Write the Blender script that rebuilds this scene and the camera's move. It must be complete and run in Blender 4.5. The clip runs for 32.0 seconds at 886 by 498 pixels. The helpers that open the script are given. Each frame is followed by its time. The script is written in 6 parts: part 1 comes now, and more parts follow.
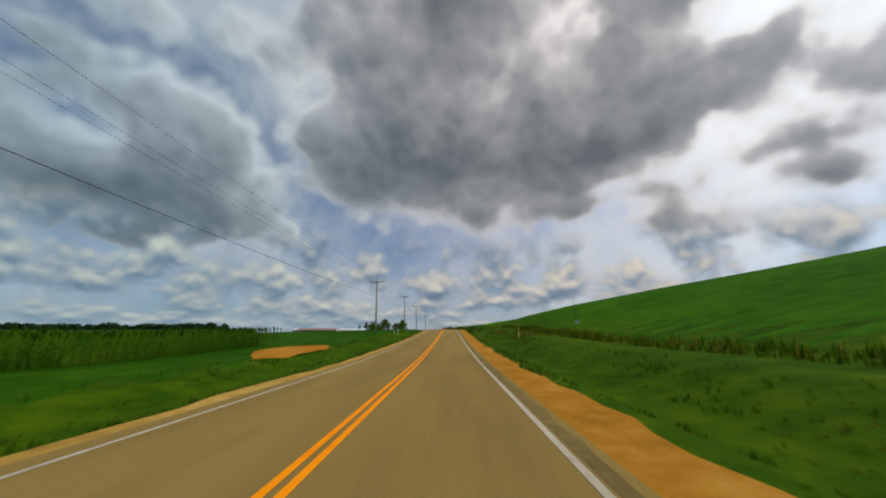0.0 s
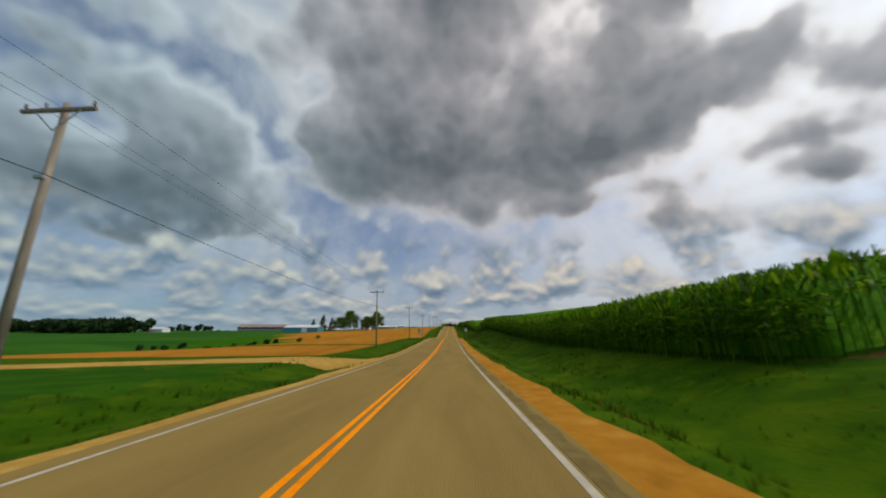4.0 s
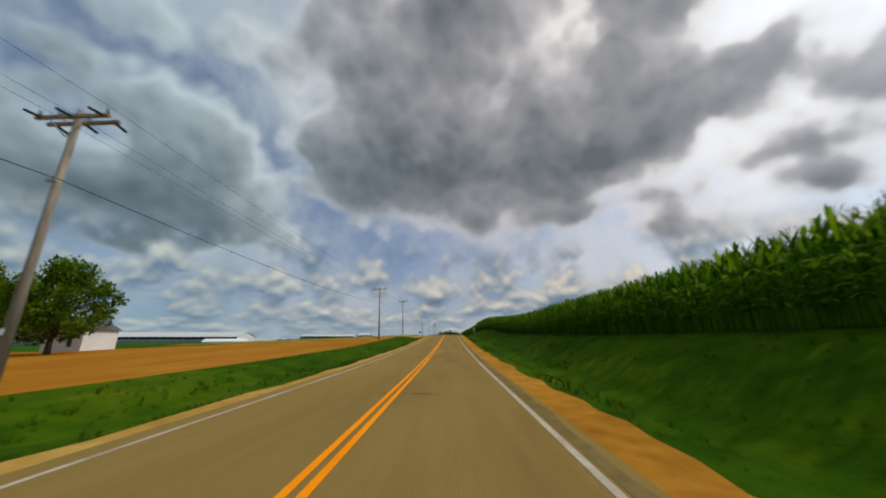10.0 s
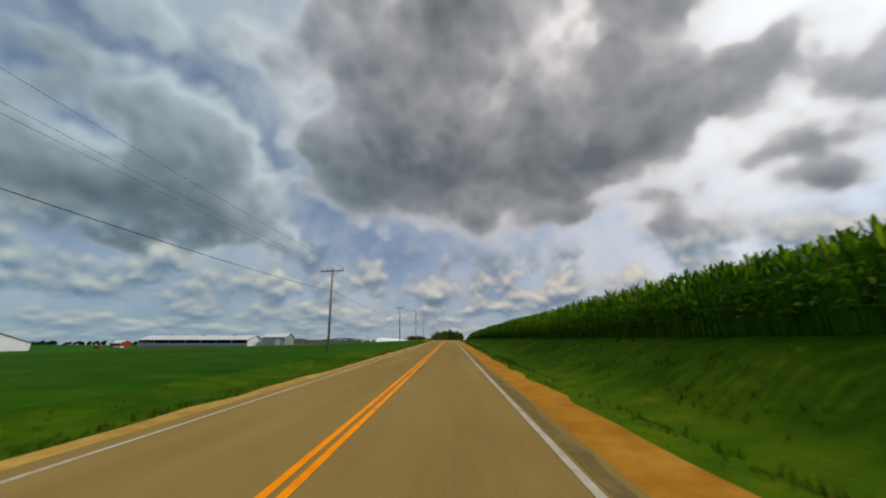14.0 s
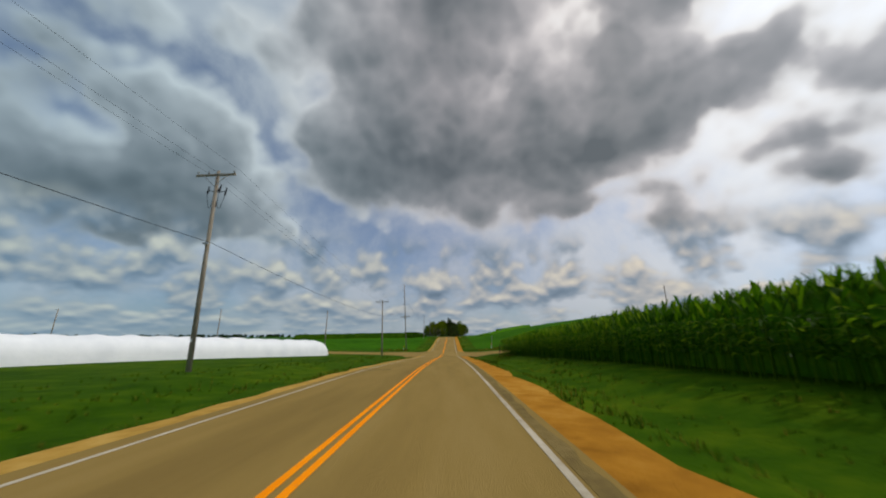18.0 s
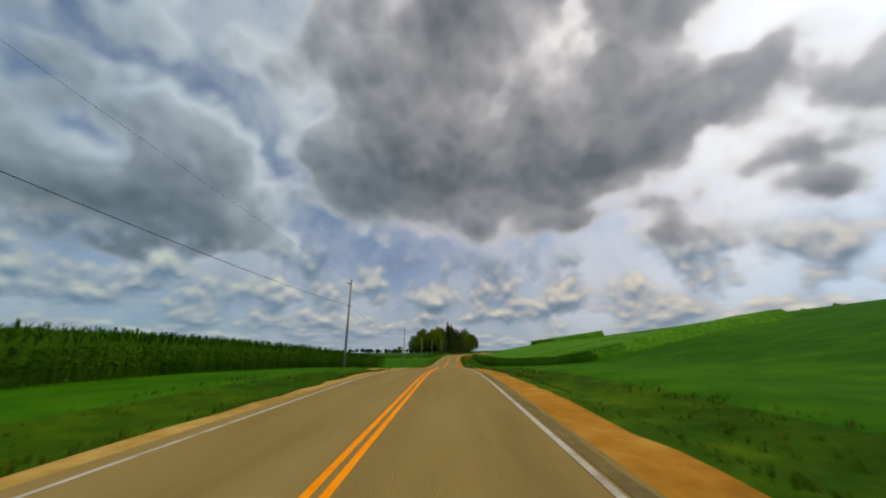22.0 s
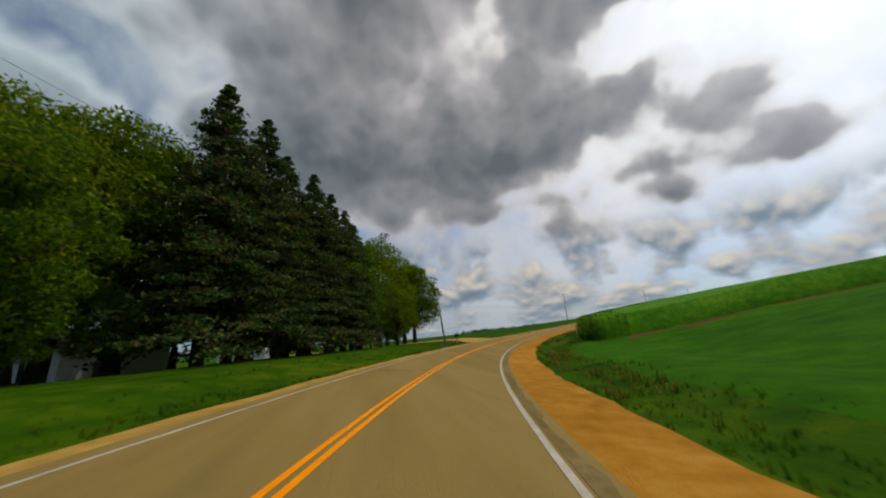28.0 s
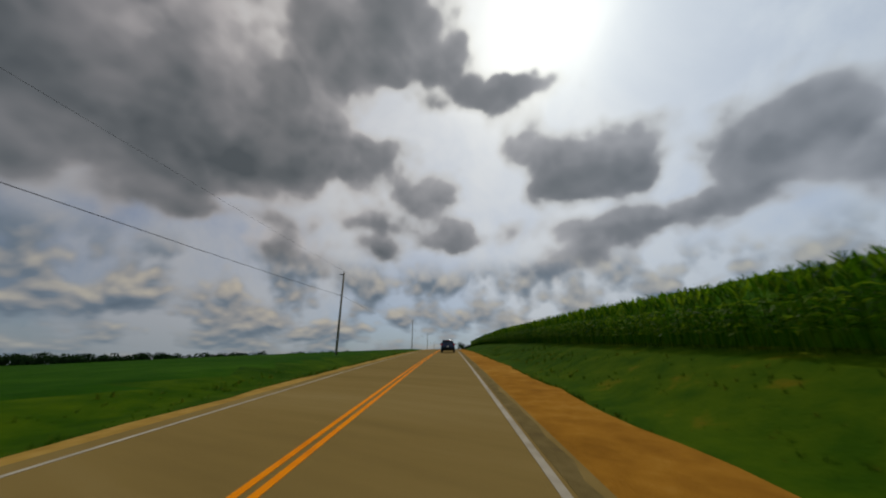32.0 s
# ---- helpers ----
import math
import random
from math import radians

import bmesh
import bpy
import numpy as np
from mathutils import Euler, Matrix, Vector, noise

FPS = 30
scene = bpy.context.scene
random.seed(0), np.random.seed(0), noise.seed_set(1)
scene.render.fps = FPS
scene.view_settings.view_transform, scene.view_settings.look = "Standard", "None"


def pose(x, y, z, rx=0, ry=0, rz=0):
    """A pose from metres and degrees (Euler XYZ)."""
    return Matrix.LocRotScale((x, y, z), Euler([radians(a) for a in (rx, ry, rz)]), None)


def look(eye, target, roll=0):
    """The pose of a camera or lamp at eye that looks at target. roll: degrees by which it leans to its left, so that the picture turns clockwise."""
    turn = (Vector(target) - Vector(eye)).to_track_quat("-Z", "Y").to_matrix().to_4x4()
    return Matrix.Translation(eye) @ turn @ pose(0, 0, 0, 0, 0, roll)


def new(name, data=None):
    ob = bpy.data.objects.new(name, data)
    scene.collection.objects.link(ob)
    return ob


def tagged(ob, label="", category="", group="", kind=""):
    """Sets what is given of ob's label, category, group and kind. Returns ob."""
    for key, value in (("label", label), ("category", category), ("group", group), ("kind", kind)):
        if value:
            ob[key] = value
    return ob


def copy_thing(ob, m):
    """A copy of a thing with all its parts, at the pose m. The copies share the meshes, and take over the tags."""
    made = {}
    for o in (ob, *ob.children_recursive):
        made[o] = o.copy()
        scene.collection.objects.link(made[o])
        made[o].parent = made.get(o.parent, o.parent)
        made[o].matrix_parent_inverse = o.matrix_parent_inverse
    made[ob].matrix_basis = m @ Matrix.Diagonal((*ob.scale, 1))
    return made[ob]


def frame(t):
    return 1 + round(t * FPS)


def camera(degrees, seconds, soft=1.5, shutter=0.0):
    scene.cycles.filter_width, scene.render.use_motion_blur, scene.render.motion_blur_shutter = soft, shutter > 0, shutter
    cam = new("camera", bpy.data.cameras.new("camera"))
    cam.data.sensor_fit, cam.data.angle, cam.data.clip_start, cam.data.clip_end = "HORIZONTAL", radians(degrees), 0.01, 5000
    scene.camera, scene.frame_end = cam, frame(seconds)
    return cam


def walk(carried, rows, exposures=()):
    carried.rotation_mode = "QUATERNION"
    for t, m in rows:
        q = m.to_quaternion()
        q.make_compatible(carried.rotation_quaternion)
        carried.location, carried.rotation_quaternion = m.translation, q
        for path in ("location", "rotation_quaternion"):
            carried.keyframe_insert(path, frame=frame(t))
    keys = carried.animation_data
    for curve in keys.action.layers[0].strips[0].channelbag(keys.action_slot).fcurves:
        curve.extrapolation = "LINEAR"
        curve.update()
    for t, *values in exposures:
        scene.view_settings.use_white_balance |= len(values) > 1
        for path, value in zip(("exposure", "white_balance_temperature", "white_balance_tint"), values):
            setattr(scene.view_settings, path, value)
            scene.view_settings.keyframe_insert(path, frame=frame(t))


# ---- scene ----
# ---------------------------------------------------------------- camera
LENS = 105.7
cam = camera(LENS, 32.0, soft=2.0, shutter=0.06)
HEADING = [(948.0, 0.0), (968.0, -0.3), (988.0, -0.6), (1007.0, -0.9), (1027.0, -1.2), (1047.0, -1.5), (1066.0, -4.3), (1086.0, -9.0), (1106.0, -15.1), (1126.0, -22.3), (1146.0, -29.7), (1165.0, -37.3), (1185.0, -46.0), (1205.0, -54.5), (1224.0, -60.8), (1244.0, -62.8), (1264.0, -62.8)]
PROFILE = [0.0, 0.44, 1.36, 2.56, 3.81, 4.5, 4.67, 4.74, 4.68, 4.52, 4.58, 5.04, 5.66, 5.96, 5.77, 5.86, 6.78, 8.33, 9.88, 10.91, 11.5, 12.07, 12.91, 14.04, 15.24, 16.16, 16.6, 16.88, 17.29, 17.81, 18.4, 18.99, 19.58, 20.18, 20.79, 21.2, 21.28, 21.09, 20.51, 19.75, 19.43, 19.89, 20.93, 22.13, 23.15, 23.59, 23.21, 22.44, 21.84, 21.66, 21.82, 22.19, 22.63, 23.06, 23.46, 23.83, 23.97, 24.04, 24.36, 24.99, 25.87, 27.01, 28.56, 30.32, 31.93, 33.27, 34.49, 35.6, 36.59, 37.5, 38.29, 38.96, 39.51, 39.91, 40.15, 40.27, 40.27, 40.27]     # heights of the road every 19.75 m
PATH = [
    (0.0, 1.66, 0.0, 1.47, 15.2, 1.25, 0.0),
    (0.5, 1.64, 19.75, 1.91, 17.11, 1.25, 0.0),
    (1.0, 1.62, 39.5, 2.83, 17.78, 1.25, 0.0),
    (1.5, 1.61, 59.25, 4.03, 18.58, 1.25, 0.0),
    (2.0, 1.59, 79.0, 5.28, 18.05, 1.25, 0.0),
    (2.5, 1.61, 98.75, 5.97, 15.61, 1.25, 0.0),
    (3.0, 1.64, 118.5, 6.14, 15.31, 1.25, 0.0),
    (3.5, 1.66, 138.25, 6.21, 15.0, 1.25, 0.0),
    (4.0, 1.69, 158.0, 6.15, 14.69, 1.25, 0.0),
    (4.5, 1.71, 177.75, 5.99, 14.38, 1.25, 0.0),
    (5.0, 1.63, 197.5, 6.05, 15.89, 1.25, 0.0),
    (5.5, 1.55, 217.25, 6.51, 16.58, 1.25, 0.0),
    (6.0, 1.47, 237.0, 7.13, 16.71, 1.25, 0.0),
    (6.5, 1.47, 256.75, 7.43, 14.93, 1.25, 0.0),
    (7.0, 1.47, 276.5, 7.24, 13.96, 1.25, 0.0),
    (7.5, 1.47, 296.25, 7.33, 16.43, 1.25, 0.0),
    (8.0, 1.5, 316.0, 8.25, 18.45, 1.25, 0.0),
    (8.5, 1.53, 335.75, 9.8, 19.77, 1.25, 0.0),
    (9.0, 1.56, 355.5, 11.35, 18.45, 1.25, 0.0),
    (9.5, 1.53, 375.25, 12.38, 16.97, 1.25, 0.0),
    (10.0, 1.5, 395.0, 12.97, 16.17, 1.25, 0.0),
    (10.5, 1.54, 414.75, 13.54, 16.84, 1.25, 0.0),
    (11.0, 1.58, 434.5, 14.38, 17.65, 1.25, 0.0),
    (11.5, 1.63, 454.25, 15.51, 18.32, 1.25, 0.0),
    (12.0, 1.67, 474.0, 16.71, 18.05, 1.25, 0.0),
    (12.5, 1.7, 493.75, 17.63, 16.84, 1.25, 0.0),
    (13.0, 1.72, 513.5, 18.07, 15.48, 1.25, 0.0),
    (13.5, 1.71, 533.25, 18.35, 16.02, 1.25, 0.0),
    (14.0, 1.69, 553.0, 18.76, 16.17, 1.25, 0.0),
    (14.5, 1.68, 572.75, 19.28, 16.58, 1.25, 0.0),
    (15.0, 1.66, 592.5, 19.87, 16.58, 1.25, 0.0),
    (15.5, 1.65, 612.25, 20.46, 16.58, 1.25, 0.0),
    (16.0, 1.63, 632.0, 21.05, 16.58, 1.25, 0.0),
    (16.5, 1.61, 651.75, 21.65, 16.58, 1.25, 0.0),
    (17.0, 1.6, 671.5, 22.26, 16.71, 1.25, 0.0),
    (17.5, 1.68, 691.25, 22.67, 15.48, 1.25, 0.0),
    (18.0, 1.76, 711.0, 22.75, 14.93, 1.25, 0.0),
    (18.5, 1.85, 730.75, 22.56, 13.96, 1.25, 0.0),
    (19.0, 1.95, 750.5, 21.98, 12.84, 1.25, 0.0),
    (19.5, 1.92, 770.25, 21.22, 12.98, 1.25, 0.0),
    (20.0, 1.88, 790.0, 20.9, 15.2, 1.25, 0.0),
    (20.5, 1.66, 809.75, 21.36, 17.25, 1.25, 0.0),
    (21.0, 1.57, 829.5, 22.4, 18.32, 1.25, 0.0),
    (21.5, 1.47, 849.25, 23.6, 18.05, 1.25, 0.0),
    (22.0, 1.38, 869.0, 24.62, 17.38, 1.25, 0.0),
    (22.5, 1.41, 888.75, 25.06, 15.23, 1.25, 0.0),
    (23.0, 1.43, 908.5, 24.68, 13.58, 1.25, 0.0),
    (23.5, 1.47, 928.25, 23.91, 13.4, 1.25, 0.0),
    (24.0, 1.5, 948.0, 23.31, 13.26, 1.25, 0.0),
    (24.5, 1.61, 967.74, 23.13, 13.72, 0.95, 0.0),
    (25.0, 1.82, 987.48, 23.29, 13.82, 0.64, 0.09),
    (25.5, 2.14, 1007.22, 23.66, 13.92, 0.33, 0.18),
    (26.0, 2.56, 1026.96, 24.1, 14.22, 0.01, 0.07),
    (26.5, 3.09, 1046.69, 24.53, 14.52, -0.3, -0.14),
    (27.0, 4.24, 1066.31, 24.93, 15.36, -3.01, -2.6),
    (27.5, 6.67, 1085.73, 25.3, 16.04, -7.79, -2.96),
    (28.0, 10.55, 1104.87, 25.44, 15.36, -13.86, -3.78),
    (28.5, 16.69, 1123.36, 25.51, 15.31, -21.09, -4.42),
    (29.0, 25.11, 1140.94, 25.83, 16.32, -28.45, -4.3),
    (29.5, 35.77, 1157.23, 26.46, 17.08, -36.07, -2.44),
    (30.0, 48.63, 1171.82, 27.34, 17.58, -44.72, -0.7),
    (30.5, 63.52, 1184.34, 28.48, 18.46, -53.24, -0.3),
    (31.0, 80.04, 1194.75, 30.03, 19.7, -59.57, -0.34),
    (31.5, 97.39, 1204.03, 31.79, 19.58, -61.5, -0.78),
    (32.0, 114.96, 1213.05, 33.4, 18.96, -61.5, 0.06),
]

rows = []
for t, x, y, z, pitch, heading, roll in PATH:
    rows.append((t, pose(x, y, z, 90 + pitch, 0, heading) @ pose(0, 0, 0, 0, 0, roll)))
walk(cam, rows, [(0.0, 0.0), (26.0, 0.0), (28.0, -0.1), (30.0, -0.4), (32.0, -0.7)])

# ---------------------------------------------------------------- sky and sun
SUN_AZ, SUN_EL = 82.0, 51.0          # degrees to the right of north (+y), above the horizon
world = bpy.data.worlds.new("sky")
scene.world = world
world.use_nodes = True


class Tree:
    """Short hand for building node trees."""

    def __init__(self, tree):
        self.tree = tree
        tree.nodes.clear()

    def node(self, kind, **props):
        n = self.tree.nodes.new(kind)
        for key, value in props.items():
            setattr(n, key, value)
        return n

    def put(self, socket, value):
        if isinstance(value, bpy.types.NodeSocket):
            self.tree.links.new(value, socket)
        elif value is not None:
            socket.default_value = value

    def math(self, op, a, b=None, c=None, clamp=False):
        n = self.node("ShaderNodeMath", operation=op, use_clamp=clamp)
        for s, v in zip(n.inputs, (a, b, c)):
            self.put(s, v)
        return n.outputs[0]

    def vmath(self, op, a, b=None, scale=None):
        n = self.node("ShaderNodeVectorMath", operation=op)
        self.put(n.inputs[0], a)
        self.put(n.inputs[1], b)
        if scale is not None:
            self.put(n.inputs["Scale"], scale)
        return n.outputs["Value"] if op in ("DOT_PRODUCT", "LENGTH", "DISTANCE") else n.outputs[0]

    def noise(self, vec, scale, detail=4.0, rough=0.55, distort=0.0, lac=2.0):
        n = self.node("ShaderNodeTexNoise")
        self.put(n.inputs["Vector"], vec)
        n.inputs["Scale"].default_value = scale
        n.inputs["Detail"].default_value = detail
        n.inputs["Roughness"].default_value = rough
        n.inputs["Distortion"].default_value = distort
        n.inputs["Lacunarity"].default_value = lac
        return n.outputs["Fac"]

    def ramp(self, fac, stops, mode="LINEAR"):
        n = self.node("ShaderNodeValToRGB")
        n.color_ramp.interpolation = mode
        self.put(n.inputs[0], fac)
        els = n.color_ramp.elements
        while len(els) < len(stops):
            els.new(0.5)
        for e, (p, c) in zip(els, stops):
            e.position = p
            e.color = (*c, 1) if len(c) == 3 else c
        return n.outputs[0]

    def mix(self, fac, a, b, mode="MIX"):
        n = self.node("ShaderNodeMix", data_type="RGBA", blend_type=mode)
        self.put(n.inputs[0], fac)
        for s, v in ((n.inputs[6], a), (n.inputs[7], b)):
            self.put(s, (*v, 1) if isinstance(v, tuple) and len(v) == 3 else v)
        return n.outputs[2]

    def span(self, v, a, b, c=0.0, d=1.0, kind="SMOOTHSTEP"):
        n = self.node("ShaderNodeMapRange", interpolation_type=kind)
        for s, x in zip(n.inputs, (v, a, b, c, d)):
            self.put(s, x)
        return n.outputs[0]


# each cloud: azimuth to the right, elevation, half width, half height above and below (degrees), weight, brightness of its top
CLOUDS = [(-5, 32, 32, 24, 14.5, 1.5, 0.05), (22, 30, 24, 13, 11, 1.5, 0.05), (4, 53, 30, 14, 12, 1.2, 0.0), (-15, 43, 22, 17, 19, 1.3, 0.0), (14, 35, 29, 15, 17, 1.3, 0.40), (34, 35, 19, 10, 9, 1.1, 0.3), (46, 35, 13, 5.0, 6.0, 0.8, 0.35), (47, 50, 24, 12, 11, 1.2, 0.1), (68, 43, 21, 4.0, 4.5, 0.75, 0.3),
          (-42, 17, 19, 18, 7.0, 1.6, 0.50), (-60, 18, 16, 13, 10, 1.2, 0.25), (-48, 38, 13, 9, 8, 0.30, 0.5), (-62, 42, 12, 9, 9, 0.30, 0.5), (24, 20.5, 18, 5, 3.5, 0.6, 0.6),
          (58, 26, 9, 6.0, 6.0, 0.6, 0.5), (44, 23.5, 9, 4.5, 3.0, 0.45, 0.8), (50, 18.0, 10, 3.2, 2.4, 0.5, 0.6), (66, 20, 11, 4.5, 4.0, 0.65, 0.6), (34, 16, 11, 2.6, 2.4, 0.45, 0.8),
          (90, 30, 14, 7.5, 7.5, 1.0, 0.6), (80, 34, 8, 4, 4, 0.4, 0.6), (96, 20, 16, 5.0, 4.0, 0.85, 0.6), (112, 25, 12, 7, 6, 0.9, 0.5), (124, 20, 12, 7, 7, 0.9, 0.4), (78, 15, 12, 4.0, 3.0, 0.6, 0.6)]


def build_sky():
    w = Tree(world.node_tree)
    sky = w.node("ShaderNodeTexSky", sky_type="NISHITA", sun_disc=False)
    sky.sun_elevation, sky.sun_rotation = radians(SUN_EL), radians(SUN_AZ)
    sky.air_density, sky.dust_density, sky.ozone_density = 1.0, 1.5, 1.5
    d = w.node("ShaderNodeTexCoord").outputs["Generated"]
    sep = w.node("ShaderNodeSeparateXYZ")
    w.put(sep.inputs[0], d)
    x, y, z = sep.outputs
    az = w.math("MULTIPLY", w.math("ARCTAN2", x, y), 57.2958)
    el = w.math("MULTIPLY", w.math("ARCSINE", z), 57.2958)
    sun = Vector((math.sin(radians(SUN_AZ)) * math.cos(radians(SUN_EL)), math.cos(radians(SUN_AZ)) * math.cos(radians(SUN_EL)), math.sin(radians(SUN_EL))))
    near = w.math("MAXIMUM", w.vmath("DOT_PRODUCT", d, tuple(sun)), 0.0)
    glow, halo = w.math("POWER", near, 60.0), w.math("POWER", near, 5.5)

    def wobble(shift, scale, size):
        n = w.noise(w.vmath("ADD", d, shift), scale, 4, 0.5)
        return w.math("MULTIPLY", w.math("SUBTRACT", n, 0.5), size)

    az2 = w.math("ADD", az, wobble((0.0, 0.0, 0.0), 4.2, 14.0))
    el2 = w.math("ADD", el, wobble((7.3, 2.1, 4.4), 4.6, 8.0))
    total, top = None, None
    for a, e, sa, up, down, weight, lit in CLOUDS:
        u = w.math("DIVIDE", w.math("SUBTRACT", az2, a), sa)
        dv = w.math("SUBTRACT", el2, e)
        v = w.math("SUBTRACT", w.math("DIVIDE", w.math("MAXIMUM", dv, 0.0), up), w.math("DIVIDE", w.math("MINIMUM", dv, 0.0), down))
        far = w.math("SQRT", w.math("ADD", w.math("MULTIPLY", u, u), w.math("MULTIPLY", v, v)))
        inside = w.math("MULTIPLY", w.math("SUBTRACT", 1.0, far), weight)
        rise = w.math("MULTIPLY", w.math("MAXIMUM", w.math("ADD", inside, 0.25), 0.0), w.math("MULTIPLY", w.math("DIVIDE", dv, 0.5 * (up + down)), lit))
        total = inside if total is None else w.math("SMOOTH_MAX", total, inside, 0.3)
        top = rise if top is None else w.math("ADD", top, rise)

    # heaped texture, lit from above and from the sun's side
    bend = w.node("ShaderNodeTexNoise")
    bend.inputs["Scale"].default_value = 5.0
    bend.inputs["Detail"].default_value = 5.0
    w.put(bend.inputs["Vector"], d)
    twist = w.vmath("SUBTRACT", bend.outputs["Color"], (0.5, 0.5, 0.5))
    pw = w.vmath("ADD", d, w.vmath("SCALE", twist, None, 0.06))

    def billow(v, scale, detail):
        n = w.node("ShaderNodeTexVoronoi", feature="SMOOTH_F1", voronoi_dimensions="3D")
        n.inputs["Scale"].default_value = scale
        n.inputs["Detail"].default_value = detail
        n.inputs["Roughness"].default_value = 0.55
        n.inputs["Smoothness"].default_value = 0.5
        w.put(n.inputs["Vector"], v)
        return w.math("SUBTRACT", 1.0 + 0.13 * detail, n.outputs["Distance"])

    def heap(shift):
        v = w.vmath("ADD", pw, shift)
        return w.math("ADD", w.math("MULTIPLY", w.noise(v, 4.6, 3, 0.40), 0.66), w.math("MULTIPLY", billow(v, 6.5, 2.0), 0.34))

    fine, fine_up = heap((0.0, 0.0, 0.0)), heap((0.014, 0.004, 0.028))
    relief = w.math("SUBTRACT", fine, fine_up)
    body = w.math("ADD", total, w.math("MULTIPLY", w.math("SUBTRACT", fine, 0.55), 1.9))
    cover = w.span(body, -0.20, 0.16)
    thick = w.span(body, -0.10, 0.34)
    deep = w.span(body, 0.1, 1.1)
    lump = w.noise(w.vmath("ADD", pw, (3.1, 8.2, 1.7)), 4.0, 4, 0.45)
    shade = w.math("ADD", w.math("MULTIPLY", thick, 0.44), w.math("MULTIPLY", deep, 0.30))
    shade = w.math("SUBTRACT", shade, w.math("MULTIPLY", top, 0.8))
    shade = w.math("SUBTRACT", shade, w.math("MULTIPLY", relief, 1.45))
    shade = w.math("ADD", shade, w.math("MULTIPLY", w.math("SUBTRACT", lump, 0.46), 1.0), clamp=True)
    shade = w.math("MULTIPLY", shade, w.span(az, 48.0, 66.0, 1.0, 0.74))
    cloud = w.ramp(shade, [(0.0, (0.66, 0.63, 0.65)), (0.25, (0.47, 0.455, 0.48)), (0.50, (0.290, 0.292, 0.318)), (0.78, (0.178, 0.194, 0.216)), (1.0, (0.118, 0.136, 0.156))])
    cloud = w.mix(w.span(near, 0.62, 0.0, 0.0, 0.45), cloud, w.mix(1.0, cloud, (0.66, 0.88, 0.96), "MULTIPLY"))
    thin = w.span(thick, 0.1, 0.9, 1.0, 0.0)
    cloud = w.mix(w.math("MULTIPLY", halo, w.span(thick, 0.1, 0.75, 1.0, 0.06)), cloud, (1.02, 0.97, 0.93))
    cloud = w.mix(w.math("MULTIPLY", glow, thin, clamp=True), cloud, (1.9, 1.8, 1.65))
    clear = w.mix(1.0, sky.outputs[0], (0.050, 0.066, 0.086), "MULTIPLY")
    veil = w.noise(d, 3.4, 6, 0.55, 0.3)
    clear = w.mix(w.span(veil, 0.36, 0.64, 0.25, 0.88), clear, (0.46, 0.49, 0.55))
    clear = w.mix(w.math("MULTIPLY", w.math("POWER", near, 2.6), w.span(veil, 0.3, 0.6, 0.8, 1.0)), clear, (1.30, 1.26, 1.26))
    clear = w.mix(w.math("MULTIPLY", glow, w.span(veil, 0.3, 0.65, 0.7, 1.0)), clear, (2.1, 2.0, 1.85))
    both = w.mix(cover, clear, cloud)
    # rows of small cumulus towards the horizon: cream tops, blue-grey undersides
    low = w.span(el, 18.0, 12.5)

    def cumulus(rise):
        flat = w.node("ShaderNodeCombineXYZ")
        w.put(flat.inputs[0], w.math("MULTIPLY", az, 0.15))
        w.put(flat.inputs[1], w.math("ADD", w.math("MULTIPLY", w.math("LOGARITHM", w.math("MAXIMUM", w.math("ADD", el, 3.5), 0.5), 2.71828), 2.5), rise))
        v = w.vmath("ADD", flat.outputs[0], w.vmath("SCALE", twist, None, 0.42))
        return w.math("ADD", w.math("MULTIPLY", w.noise(v, 0.75, 4, 0.5), 0.62), w.math("MULTIPLY", billow(v, 1.0, 2.0), 0.38))

    cum, cum_up = cumulus(0.0), cumulus(0.22)
    side = w.math("ADD", w.math("MULTIPLY", w.math("SUBTRACT", cum, cum_up), 2.1), 0.48, clamp=True)
    puff = w.ramp(side, [(0.0, (0.140, 0.190, 0.250)), (0.35, (0.235, 0.285, 0.355)), (0.58, (0.45, 0.435, 0.44)), (0.80, (0.67, 0.60, 0.52)), (1.0, (0.76, 0.68, 0.59))])
    puff = w.mix(w.span(near, 0.75, 0.1, 0.0, 0.4), puff, w.mix(1.0, puff, (0.60, 0.80, 0.94), "MULTIPLY"))
    puff = w.mix(w.math("MULTIPLY", halo, w.span(side, 0.2, 0.7, 0.1, 0.75)), puff, (0.92, 0.89, 0.85))
    both = w.mix(w.math("MULTIPLY", w.span(cum, 0.29, 0.49), low), both, puff)
    haze = w.span(el, 7.0, 0.0)
    both = w.mix(w.math("MULTIPLY", haze, 0.45), both, (0.32, 0.40, 0.47))
    tint = w.ramp(w.span(az, -60.0, 120.0, kind="LINEAR"), [(0.0, (0.80, 0.94, 0.97)), (0.14, (0.88, 0.97, 0.97)), (0.32, (1.01, 1.0, 0.98)), (0.50, (1.02, 1.02, 0.99)), (0.62, (0.97, 1.01, 1.01)), (0.80, (0.95, 1.02, 1.05)), (1.0, (0.90, 1.02, 1.10))])
    both = w.mix(1.0, both, tint, "MULTIPLY")
    bg = w.node("ShaderNodeBackground")
    w.put(bg.inputs[0], both)
    bg.inputs[1].default_value = 1.0
    out = w.node("ShaderNodeOutputWorld")
    w.put(out.inputs[0], bg.outputs[0])


